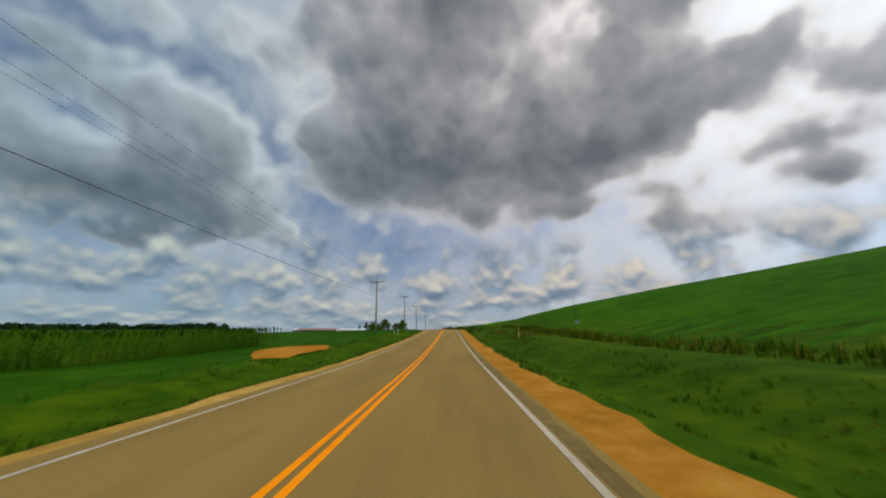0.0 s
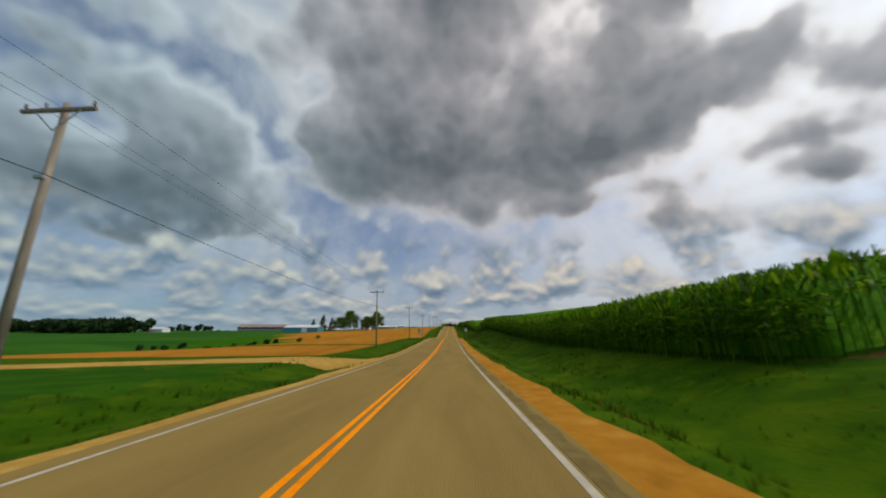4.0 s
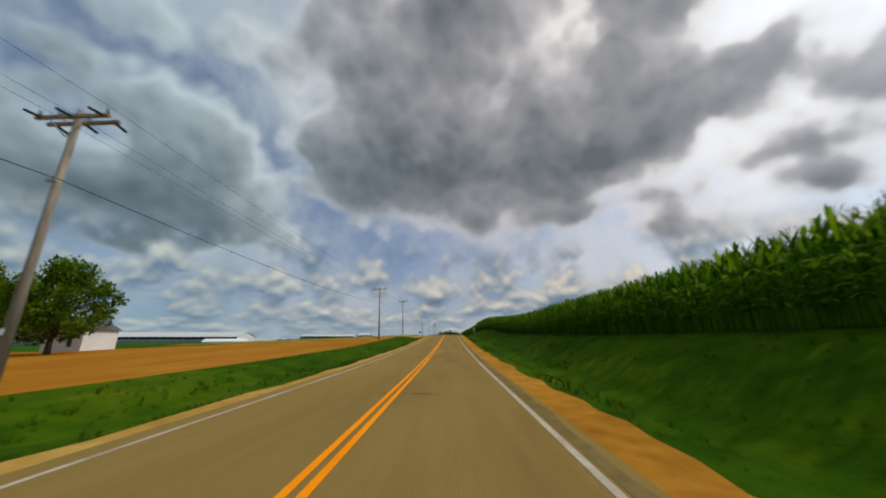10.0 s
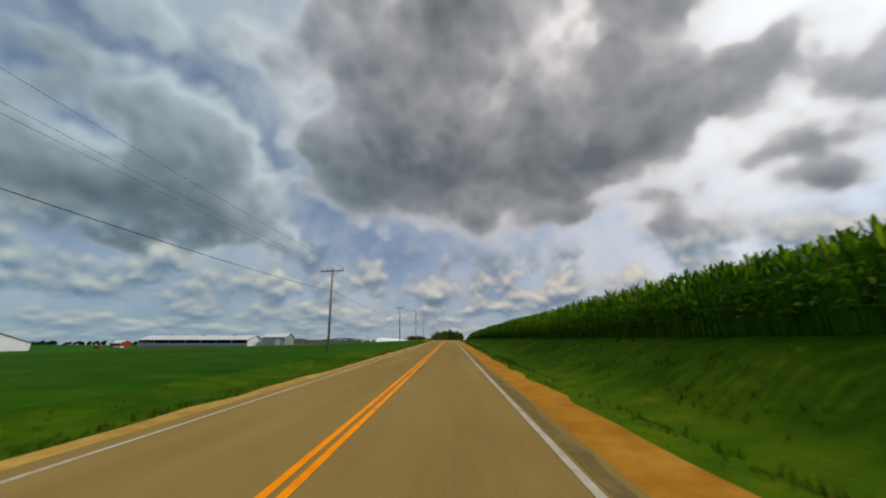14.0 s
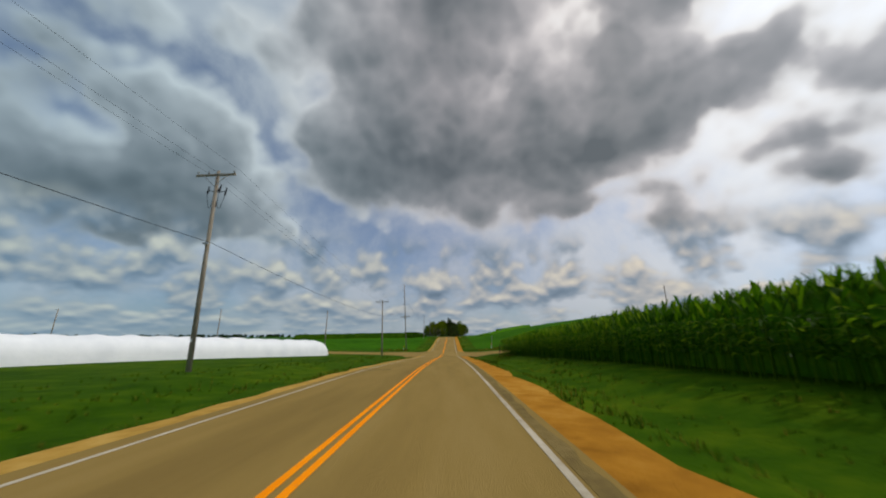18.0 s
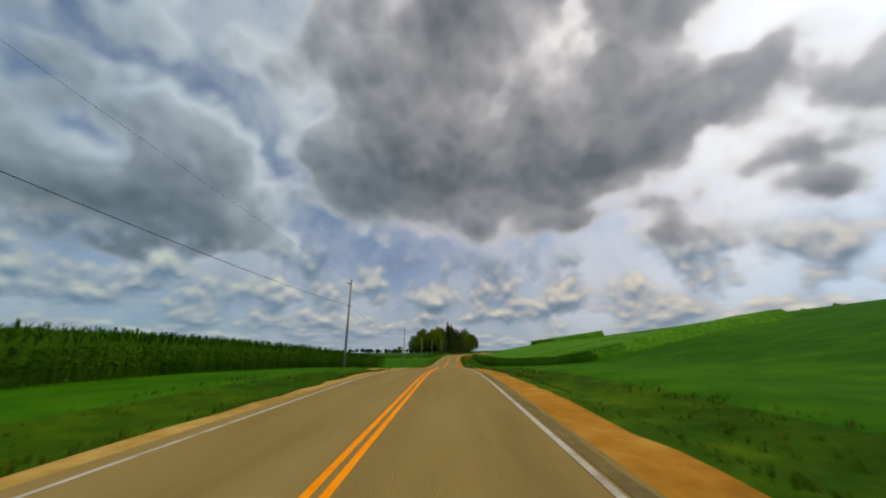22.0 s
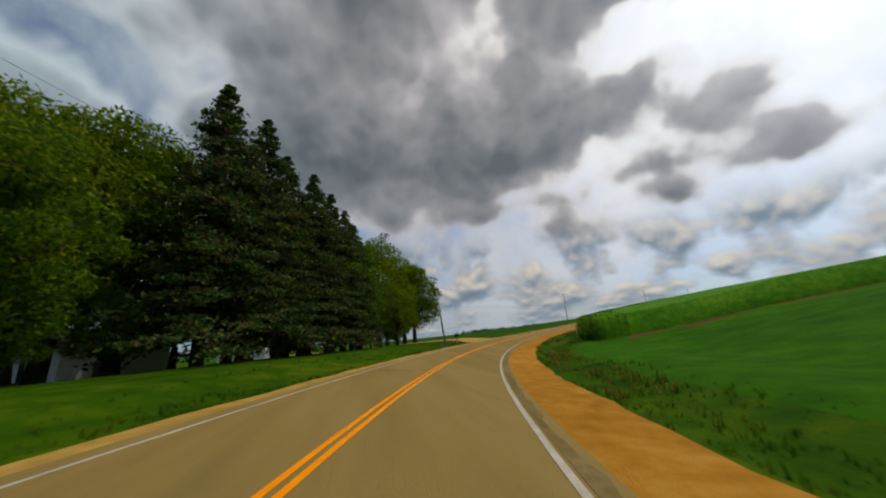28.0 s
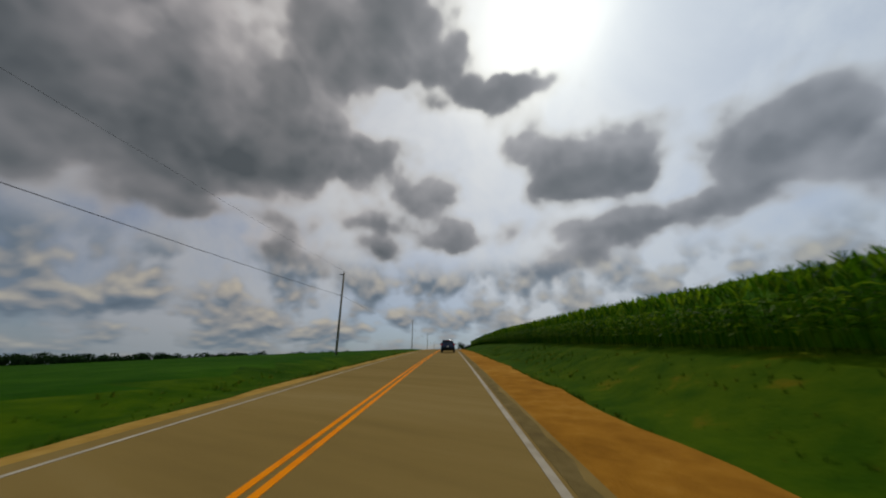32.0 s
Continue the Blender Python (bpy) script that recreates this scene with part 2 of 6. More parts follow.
build_sky()
sun_data = bpy.data.lights.new("sun", "SUN")
sun_data.energy, sun_data.angle, sun_data.color = 1.6, radians(2.0), (1.0, 0.93, 0.82)
sun_lamp = new("sun", sun_data)
sun_lamp.matrix_world = look((math.sin(radians(SUN_AZ)) * 50, math.cos(radians(SUN_AZ)) * 50, 50 * math.tan(radians(SUN_EL))), (0, 0, 0))

# ---------------------------------------------------------------- materials
def material(name, stops, scale=1.0, rough=0.85, bump=0.2, bump_scale=None, fine=None, coarse=None, coords="Object", stretch=(1, 1, 1), detail=6, random_tint=0.0, metal=0.0, spec=0.02, see=0.0):
    """Colour ramp over noise at two scales, with bump. stops: (position, colour)."""
    m = bpy.data.materials.new(name)
    m.use_nodes = True
    t = Tree(m.node_tree)
    out = t.node("ShaderNodeOutputMaterial")
    b = t.node("ShaderNodeBsdfPrincipled")
    t.put(out.inputs[0], b.outputs[0])
    vec = t.node("ShaderNodeTexCoord").outputs[coords]
    if stretch != (1, 1, 1):
        vec = t.vmath("MULTIPLY", vec, stretch)
    n1 = t.noise(vec, scale, detail, 0.6)
    n2 = t.noise(vec, scale * 0.13, 3, 0.5)
    fac = t.math("ADD", t.math("MULTIPLY", n1, 0.6), t.math("MULTIPLY", n2, 0.4))
    if random_tint:
        rnd = t.node("ShaderNodeNewGeometry").outputs["Random Per Island"]
        fac = t.math("ADD", fac, t.math("MULTIPLY", t.math("SUBTRACT", rnd, 0.5), random_tint))
    col = t.ramp(t.span(fac, 0.3, 0.7, kind="LINEAR"), stops)
    t.put(b.inputs["Base Color"], col)
    b.inputs["Roughness"].default_value = rough
    b.inputs["Metallic"].default_value = metal
    b.inputs["Specular IOR Level"].default_value = spec
    if bump:
        bn = t.node("ShaderNodeBump")
        bn.inputs["Strength"].default_value = bump
        bn.inputs["Distance"].default_value = 0.05
        t.put(bn.inputs["Height"], t.noise(vec, bump_scale or scale * 4, 4, 0.6))
        t.put(b.inputs["Normal"], bn.outputs[0])
    if see:
        tr = t.node("ShaderNodeBsdfTranslucent")
        t.put(tr.inputs[0], col)
        mx = t.node("ShaderNodeMixShader")
        mx.inputs[0].default_value = see
        t.put(mx.inputs[1], b.outputs[0])
        t.put(mx.inputs[2], tr.outputs[0])
        t.put(out.inputs[0], mx.outputs[0])
    return m


M = {}
M["asphalt"] = material("asphalt", [(0.0, (0.195, 0.128, 0.038)), (0.5, (0.256, 0.169, 0.050)), (1.0, (0.31, 0.212, 0.074))], 0.9, 0.85, 0.35, 60, stretch=(1, 0.12, 1))
M["gravel"] = material("pale_gravel", [(0.0, (0.28, 0.160, 0.032)), (0.5, (0.43, 0.250, 0.052)), (1.0, (0.56, 0.36, 0.10))], 2.2, 0.95, 0.6, 25)
M["clay_gravel"] = material("orange_clay_gravel", [(0.0, (0.25, 0.105, 0.011)), (0.5, (0.40, 0.173, 0.018)), (1.0, (0.52, 0.27, 0.045))], 1.6, 0.95, 0.7, 25)
M["grass"] = material("grass", [(0.0, (0.012, 0.040, 0.001)), (0.45, (0.031, 0.075, 0.001)), (0.8, (0.064, 0.108, 0.002)), (1.0, (0.16, 0.125, 0.006))], 0.8, 0.95, 0.8, 9)
M["soy"] = material("soy", [(0.0, (0.014, 0.062, 0.001)), (0.5, (0.030, 0.104, 0.001)), (1.0, (0.062, 0.155, 0.002))], 0.5, 0.95, 0.9, 5)
M["alfalfa"] = material("alfalfa", [(0.0, (0.010, 0.042, 0.001)), (0.5, (0.021, 0.072, 0.001)), (1.0, (0.044, 0.110, 0.002))], 0.5, 0.95, 0.9, 5)
M["stubble"] = material("stubble", [(0.0, (0.25, 0.095, 0.008)), (0.5, (0.36, 0.145, 0.012)), (1.0, (0.44, 0.21, 0.03))], 0.6, 0.95, 0.7, 8, stretch=(1, 0.3, 1))
M["soil"] = material("soil", [(0.0, (0.06, 0.036, 0.012)), (1.0, (0.15, 0.085, 0.025))], 0.8, 0.95, 0.8, 8)
M["far"] = material("far_fields", [(0.0, (0.010, 0.050, 0.004)), (0.5, (0.026, 0.095, 0.006)), (1.0, (0.06, 0.13, 0.012))], 0.012, 0.95, 0.0, stretch=(1, 2.5, 1))
M["white_line"] = material("white_line", [(0.0, (0.24, 0.19, 0.12)), (0.35, (0.40, 0.34, 0.25)), (1.0, (0.56, 0.49, 0.38))], 3.0, 0.7, 0.2, 60)
M["yellow_line"] = material("yellow_line", [(0.0, (0.70, 0.19, 0.004)), (0.4, (0.93, 0.265, 0.002)), (1.0, (0.96, 0.32, 0.004))], 3.0, 0.7, 0.2, 60)


# ---------------------------------------------------------------- the road's line
S_LO, S_HI, STEP = -240.0, 1900.0, 1.0
ROAD_S = np.arange(S_LO, S_HI + STEP, STEP)
_head = np.radians(np.interp(ROAD_S, [a for a, _ in HEADING], [b for _, b in HEADING]))
_x = np.concatenate([[0], np.cumsum(-np.sin(_head[:-1]) * STEP)])
_y = np.concatenate([[0], np.cumsum(np.cos(_head[:-1]) * STEP)]) + S_LO
ROAD_X, ROAD_Y = _x, _y
ROAD_Z = np.interp(ROAD_S, 19.75 * np.arange(len(PROFILE)), PROFILE)
ROAD_Z = np.convolve(np.pad(ROAD_Z, 8, "edge"), np.hanning(19)[1:-1] / np.hanning(19).sum(), "valid")


# the road leans into the bend: s, degrees
BANK = [(1030, 0.0), (1066, 1.3), (1105, 2.8), (1125, 4.2), (1146, 4.2), (1168, 3.0), (1190, 1.9), (1225, 0.5), (1250, 0.0)]


def tilt(s):
    """Fall of the road's surface to its right."""
    return np.tan(np.radians(np.interp(s, [a for a, _ in BANK], [b for _, b in BANK])))


def at(s, d=0.0, up=0.0):
    """World place at s metres along the centre line and d metres to its right, on the ground."""
    x, y = plan(s, d)
    return Vector((x, y, float(ground_z(np.array([x]), np.array([y]))[0]) + up))


def plan(s, d=0.0):
    h = math.radians(heading(s))
    return (float(np.interp(s, ROAD_S, ROAD_X)) + math.cos(h) * d, float(np.interp(s, ROAD_S, ROAD_Y)) + math.sin(h) * d)


def heading(s):
    return float(np.interp(s, [a for a, _ in HEADING], [b for _, b in HEADING]))


# cross section: s, ditch depth and field rise on the left; ditch, bank height and hill slope on the right
SECTION = [
    # s, ditch_l, rise_l, ditch_r, bank_r, slope_r, reach_r, start_r
    (-200, 0.5, -0.010, 0.5, 0.3, 0.34, 90, 24), (60, 0.5, -0.010, 0.5, 0.5, 0.36, 90, 22), (110, 0.4, -0.012, 0.6, 0.9, 0.33, 90, 14),
    (165, 0.4, -0.020, 0.6, 0.7, 0.17, 90, 11), (190, 0.4, -0.014, 0.6, 0.8, 0.16, 90, 11), (250, 0.4, -0.018, 0.7, 2.3, 0.13, 90, 11), (285, 0.4, -0.026, 0.7, 1.1, 0.12, 90, 11), (310, 0.4, -0.040, 0.7, 1.1, 0.12, 90, 11), (332, 0.4, -0.040, 0.7, 0.9, 0.12, 90, 11), (368, 0.4, -0.044, 0.8, 2.2, 0.10, 90, 11), (405, 0.4, -0.045, 0.7, 1.6, 0.08, 90, 11), (455, 0.3, -0.045, 0.6, 1.1, 0.06, 90, 11), (480, 0.3, -0.045, 0.6, 1.5, 0.06, 90, 11), (500, 0.3, -0.025, 0.6, 1.4, 0.05, 90, 11),
    (560, 0.3, -0.020, 0.5, 1.5, 0.06, 90, 11), (640, 0.2, -0.038, 0.4, 0.85, 0.05, 120, 11), (700, 0.2, -0.038, 0.4, 0.5, 0.05, 120, 11), (745, 0.2, -0.004, 0.3, 0.3, 0.07, 120, 11), (770, 0.3, 0.005, 0.2, 0.3, 0.10, 150, 11), (800, 0.3, 0.012, 0.2, 0.3, 0.16, 150, 12),
    (890, 0.3, 0.000, 0.5, 0.2, 0.25, 150, 18), (950, 0.3, 0.000, 0.5, 0.2, 0.23, 150, 18), (1040, 0.3, 0.000, 0.4, 0.2, 0.21, 150, 18), (1130, 0.2, 0.000, 0.4, 0.4, 0.17, 150, 14), (1156, 0.25, -0.012, 0.45, 0.7, 0.10, 120, 12), (1190, 0.3, -0.030, 0.5, 1.0, 0.10, 100, 11), (1300, 0.4, -0.035, 0.6, 1.2, 0.10, 100, 11), (1700, 0.4, -0.035, 0.6, 1.4, 0.10, 100, 11),
]
SEC = np.array(SECTION, float)
DS = 8
_ks = np.arange(0, len(ROAD_S), DS)


def ground_z(px, py):
    """Height of the ground at plan points."""
    px, py = np.asarray(px, float), np.asarray(py, float)
    out = np.empty(len(px))
    sx, sy, sz, ss = ROAD_X[_ks], ROAD_Y[_ks], ROAD_Z[_ks], ROAD_S[_ks]
    sec = np.stack([np.interp(ss, SEC[:, 0], SEC[:, k]) for k in range(1, 8)], 1)
    for a in range(0, len(px), 2000):
        b = slice(a, a + 2000)
        dx, dy = px[b, None] - sx, py[b, None] - sy
        d2 = dx * dx + dy * dy
        near = d2.argmin(1)
        # signed offset and place along the line, refined on the nearest samples
        hd = _head[_ks][near]
        ox, oy = px[b] - sx[near], py[b] - sy[near]
        along = -np.sin(hd) * ox + np.cos(hd) * oy
        s = ss[near] + np.clip(along, -DS, DS)
        off = np.cos(hd) * ox + np.sin(hd) * oy
        dist = np.sqrt(np.maximum(d2.min(1), off * off))
        wgt = 1.0 / (d2 + 4.0 * dist[:, None] ** 2 * 0.05 + 30.0) ** 2
        wgt /= wgt.sum(1, keepdims=True)
        far = np.clip((np.abs(off) - 8) / 60.0, 0, 1)
        zr = np.interp(s, ROAD_S, ROAD_Z) * (1 - far) + (wgt @ sz) * far
        k = np.stack([np.interp(s, SEC[:, 0], SEC[:, c]) for c in range(1, 8)], 1) * (1 - far)[:, None] + (wgt @ sec) * far[:, None]
        dl, rl, dr, bank, slope, reach, begin = k.T
        o = np.abs(off)
        left = -dl * np.exp(-((o - 6.4) / 1.5) ** 2) + rl * np.clip(o - 10, 0, 400) / (1 + np.clip(o - 10, 0, 4000) / 700)
        left = left - 4.5 * np.exp(-((o - 88) / 32) ** 2) * np.exp(-((s - 262) / 55) ** 4)      # a grassy draw
        ease = np.clip((o - 6.2) / 5.0, 0, 1)
        ease = ease * ease * (3 - 2 * ease)
        rise = np.clip(o - begin, 0, 4000)
        right = -dr * np.clip((o - 5.4) / 1.2, 0, 1) * (1 - ease) + bank * ease + slope * reach * (1 - np.exp(-rise / reach))
        prof = np.where(off < 0, left, right)
        prof = np.where(o < 4.5, -0.14, prof - 0.14 * np.clip((7.0 - o) / 2.0, 0, 1))
        roll = 1.6 * np.sin(px[b] * 0.011 + 1.0) * np.sin(py[b] * 0.009) * np.clip((o - 60) / 200, 0, 1)
        lean = tilt(s) * (off - 1.6) * np.clip(1 - (o - 8.0) / 22.0, 0, 1)
        out[b] = zr + prof + roll - lean
    return out


def mesh_from(name, verts, faces, mats=(), idx=None, smooth=False):
    me = bpy.data.meshes.new(name)
    me.from_pydata(verts, [], faces)
    for m in mats:
        me.materials.append(m)
    if idx is not None:
        me.polygons.foreach_set("material_index", np.asarray(idx, dtype=np.int32))
    if smooth:
        me.polygons.foreach_set("use_smooth", np.ones(len(me.polygons), dtype=bool))
    me.update()
    return me


def strip(name, s0, s1, d0, d1, up, mat, step=4.0, thick=0.0, wobble=0.0, edge=None):
    """A band along the road from s0 to s1 between offsets d0 and d1, laid on the road's surface."""
    n = max(2, int((s1 - s0) / step) + 1)
    rng = np.random.RandomState(int(abs(s0 * 7 + d0 * 31)) % 9999)
    verts, faces = [], []
    for k in range(n):
        s = s0 + (s1 - s0) * k / (n - 1)
        z = float(np.interp(s, ROAD_S, ROAD_Z)) + up
        j0, j1 = (rng.uniform(-wobble, wobble) if wobble and abs(d) == max(abs(d0), abs(d1)) else 0.0 for d in (d0, d1))
        e1 = d1 if edge is None else float(np.interp(s, [a for a, _ in edge], [b for _, b in edge])) + wobble * math.sin(s * 0.9) * math.sin(s * 0.23 + 1)
        for d, j in ((d0, j0), (e1, j1)):
            x, y = plan(s, d + j)
            verts.append((x, y, z - crown(d, s)))
        if k:
            a = 2 * k
            faces.append((a - 2, a - 1, a + 1, a))
    if thick:
        m = len(verts)
        verts += [(x, y, z - thick) for x, y, z in verts]
        for k in range(n - 1):
            a = 2 * k
            faces.append((a, a + 2, a + 2 + m, a + m))
            faces.append((a + 3, a + 1, a + 1 + m, a + 3 + m))
        faces.append((0, m, m + 1, 1))
        faces.append((2 * n - 2, 2 * n - 1, 2 * n - 1 + m, 2 * n - 2 + m))
    return mesh_from(name, verts, faces, [mat])


def crown(d, s):
    """How far the road's surface lies below its profile at s, d metres from its middle."""
    return 0.015 * abs(d) + float(tilt(s)) * (d - 1.6)


# ---------------------------------------------------------------- ground, one sheet
ZONES = ["grass", "soy", "stubble", "soil", "gravel", "far", "alfalfa"]


def zone_of(cen):
    s, d = locate(cen)
    z = np.full(len(cen), ZONES.index("grass"))
    far = np.abs(d) > 112
    def paint(mask, name):
        z[mask] = ZONES.index(name)
    paint((d < -9) & (s < 178), "alfalfa")
    paint((d < -9.6) & (d > -112) & (s > 190) & (s < 470), "stubble")
    paint((d < -8) & (s > 492) & (s < 676), "alfalfa")
    paint((d < -8) & (s > 800) & (s < 1070), "soy")
    paint((d < -9) & (s > 1160), "alfalfa")
    paint((d > 24) & (s < 160), "soy")
    paint((d > 9) & (s > 796) & (s < 1147), "soy")
    paint((d > 60) & (s > 160), "soy")
    paint((d > np.where((s > 286) & (s < 346), 20.5 - 0.125 * (s - 287), 13.5)) & (d < 66) & (s > 160) & (s < 776), "soil")
    paint((d > 13.5) & (d < 60) & (s > 1146), "soil")
    paint((d < -7.2) & (d > -8.0) & (s > 908) & (s < 946), "gravel")
    edge = np.interp(s, [186, 205, 225, 245, 262, 300, 340, 400], [-64, -56, -50, -52, -58, -66, -88, -112])
    paint((s > 186) & (s < 400) & (d < edge), "soy")
    paint((d < -9) & (d > -64) & (np.abs(s - 214 - 0.32 * (-d - 10)) < 1.5 + 0.03 * (-d - 10)), "grass")
    paint((d < -9) & (d > -70) & (np.abs(s - 288 - 2.0 * np.sin(d * 0.1)) < 1.3), "grass")
    paint(far, "far")
    return z


def build_ground():
    from mathutils import geometry
    dl = [3.0, 4.3, 5.2, 6.5, 7.2, 8.0, 10.0, 12.0, 14.0, 18.0, 25.0, 35.0, 48.0, 64.0, 85.0, 110.0]
    dr = [3.0, 4.4, 5.4, 6.4, 7.6, 9.0, 10.0, 11.0, 12.5, 15.0, 20.0, 28.0, 40.0, 55.0, 75.0, 100.0]
    offs = [-d for d in reversed(dl)] + [0.0] + dr
    pts = []
    for s in np.concatenate([np.arange(-60, 188, 4.0), np.arange(188, 320, 1.6), np.arange(320, 1640, 4.0)]):
        for d in offs:
            pts.append(plan(float(s), d))
    band = np.array(pts)
    grid = []
    for cell, reach in ((22.0, 420.0), (70.0, 1100.0), (220.0, 4200.0)):
        for i in np.arange(-reach, reach + cell, cell):
            for j in np.arange(-reach, reach + 1250 + cell, cell):
                grid.append((i + 3.1, j + 1.7, cell))
    grid = np.array(grid)
    keep = []
    for a in range(0, len(grid), 3000):
        g = grid[a:a + 3000]
        dist = np.sqrt(((g[:, None, :2] - np.stack([ROAD_X[_ks], ROAD_Y[_ks]], 1)) ** 2).sum(-1).min(1))
        inside = {22.0: (0, 420), 70.0: (400, 1000), 220.0: (980, 9000)}
        lo = np.array([inside[c][0] for c in g[:, 2]])
        hi = np.array([inside[c][1] for c in g[:, 2]])
        keep.append((dist > np.maximum(lo, 118)) & (dist <= hi))
    grid = grid[np.concatenate(keep)][:, :2]
    allp = np.concatenate([band, grid])
    res = geometry.delaunay_2d_cdt([Vector(p) for p in allp.tolist()], [], [], 0, 0.02)
    xy = np.array([(v.x, v.y) for v in res[0]])
    z = ground_z(xy[:, 0], xy[:, 1])
    faces = [tuple(f) for f in res[2]]
    tri = np.array([f[:3] for f in faces])
    cen = xy[tri].mean(1)
    idx = zone_of(cen)
    me = mesh_from("ground", np.column_stack([xy, z]).tolist(), faces, [M[k] for k in ZONES], idx, True)
    if me.polygons[0].normal.z < 0:
        me.flip_normals()
    ob = new("ground", me)
    tagged(ob, "rolling farmland with mown verges, green crops and golden stubble", "ground", kind="structure")


def locate(cen):
    """s and d of plan points."""
    s, d = np.empty(len(cen)), np.empty(len(cen))
    for a in range(0, len(cen), 3000):
        b = slice(a, a + 3000)
        dx, dy = cen[b, 0, None] - ROAD_X[_ks], cen[b, 1, None] - ROAD_Y[_ks]
        near = (dx * dx + dy * dy).argmin(1)
        hd = _head[_ks][near]
        ox, oy = dx[np.arange(len(near)), near], dy[np.arange(len(near)), near]
        s[b] = ROAD_S[_ks][near] - np.sin(hd) * ox + np.cos(hd) * oy
        d[b] = np.cos(hd) * ox + np.sin(hd) * oy
    return s, d


build_ground()

LANE = 3.15
ROAD_A, ROAD_B = -60.0, 1640.0
road = new("road", strip("road", ROAD_A, ROAD_B, -LANE - 0.45, 0.0, 0.0, M["asphalt"], thick=0.25))
tagged(road, "worn two-lane asphalt country road", "road", kind="structure")
tagged(new("road", strip("road", ROAD_A, ROAD_B, 0.0, LANE + 0.5, 0.0, M["asphalt"], thick=0.25)), "worn two-lane asphalt country road", "road", kind="structure")
LINES = [("yellow_line", -0.17, -0.065, -60, 1640), ("yellow_line", 0.035, 0.14, -60, 1640), ("white_line", -LANE - 0.045, -LANE + 0.045, -60, 670), ("white_line", -LANE - 0.045, -LANE + 0.045, 701, 777), ("white_line", -LANE - 0.045, -LANE + 0.045, 798, 1640),
         ("white_line", LANE - 0.058, LANE + 0.058, -60, 79), ("white_line", LANE - 0.058, LANE + 0.058, 83, 88), ("white_line", LANE - 0.06, LANE + 0.058, 91, 93), ("white_line", LANE - 0.058, LANE + 0.05, 95.5, 99), ("white_line", LANE - 0.058, LANE + 0.058, 104, 779),
         ("white_line", LANE - 0.058, LANE + 0.058, 786, 795.4), ("white_line", LANE - 0.058, LANE + 0.058, 796, 1640)]
for nm, d0, d1, s0, s1 in LINES:
    colour = "orange-yellow double centre line" if nm[0] == "y" else "worn white edge line"
    tagged(new(nm, strip(nm, s0, s1, d0, d1, 0.006, M[nm], 3.0, thick=0.004)), colour + " painted on the road", "road marking", kind="structure")
M["road_edge"] = material("road_edge", [(0.0, (0.13, 0.090, 0.036)), (0.5, (0.195, 0.137, 0.048)), (1.0, (0.27, 0.19, 0.078))], 3.0, 0.95, 0.6, 40)
for a, b in ((ROAD_A, 776), (799, ROAD_B)):
    tagged(new("road_edge", strip("road_edge", a, b, LANE + 0.12, LANE + 0.38, 0.004, M["road_edge"], 0.6, 0.03, 0.07)), "crumbling grey asphalt along the white edge line", "road edge", kind="structure")
EDGE = [(0, 5.0), (200, 4.75), (360, 4.65), (700, 4.8), (790, 5.0), (860, 4.9), (930, 4.5), (1010, 4.6), (1050, 5.1), (1110, 5.6), (1180, 5.8), (1240, 5.5), (1400, 5.3)]          # outer edge of the wide shoulder
tagged(new("shoulder", strip("shoulder", ROAD_A, ROAD_B, LANE + 0.5, 5.3, -0.012, M["clay_gravel"], 1.0, 0.2, 0.12, EDGE)), "tan gravel road shoulder", "shoulder", kind="structure")
tagged(new("shoulder", strip("shoulder", ROAD_A, ROAD_B, -4.15, -LANE - 0.45, -0.012, M["gravel"], 1.5, 0.2, 0.15)), "tan gravel road shoulder", "shoulder", kind="structure")


# ---------------------------------------------------------------- building helpers
def part(name, bm, mat, parent, label="", smooth=False):
    """One mesh object under a thing or a part."""
    me = bpy.data.meshes.new(name)
    bm.to_mesh(me)
    bm.free()
    me.materials.append(mat)
    if smooth:
        me.polygons.foreach_set("use_smooth", np.ones(len(me.polygons), dtype=bool))
    ob = new(name, me)
    ob.parent = parent
    if label:
        tagged(ob, label)
    return ob


def thing(name, m, label, category, group=""):
    ob = new(name)
    ob.empty_display_size = 0.2
    ob.matrix_world = m
    return tagged(ob, label, category, group)


def box(bm, x0, x1, y0, y1, z0, z1, bevel=0.0, m=None):
    r = bmesh.ops.create_cube(bm, size=1.0, matrix=Matrix.Translation(((x0 + x1) / 2, (y0 + y1) / 2, (z0 + z1) / 2)) @ Matrix.Diagonal((x1 - x0, y1 - y0, z1 - z0, 1)))
    if bevel:
        edges = list({e for v in r["verts"] for e in v.link_edges})
        r = bmesh.ops.bevel(bm, geom=edges, offset=bevel, segments=2, affect="EDGES", profile=0.5)
    if m is not None:
        bmesh.ops.transform(bm, matrix=m, verts=r["verts"])
    return bm


def rod(bm, a, b, r0, r1=None, seg=10):
    a, b = Vector(a), Vector(b)
    q = (b - a).to_track_quat("Z", "Y").to_matrix().to_4x4()
    bmesh.ops.create_cone(bm, cap_ends=True, segments=seg, radius1=r0, radius2=r0 if r1 is None else r1, depth=(b - a).length, matrix=Matrix.Translation((a + b) / 2) @ q)
    return bm


def B():
    return bmesh.new()


def along(s, d, up=0.0, turn=0.0):
    """A pose on the ground beside the road, turned with the road (y ahead)."""
    return Matrix.Translation(at(s, d, up)) @ pose(0, 0, 0, 0, 0, heading(s) + turn)


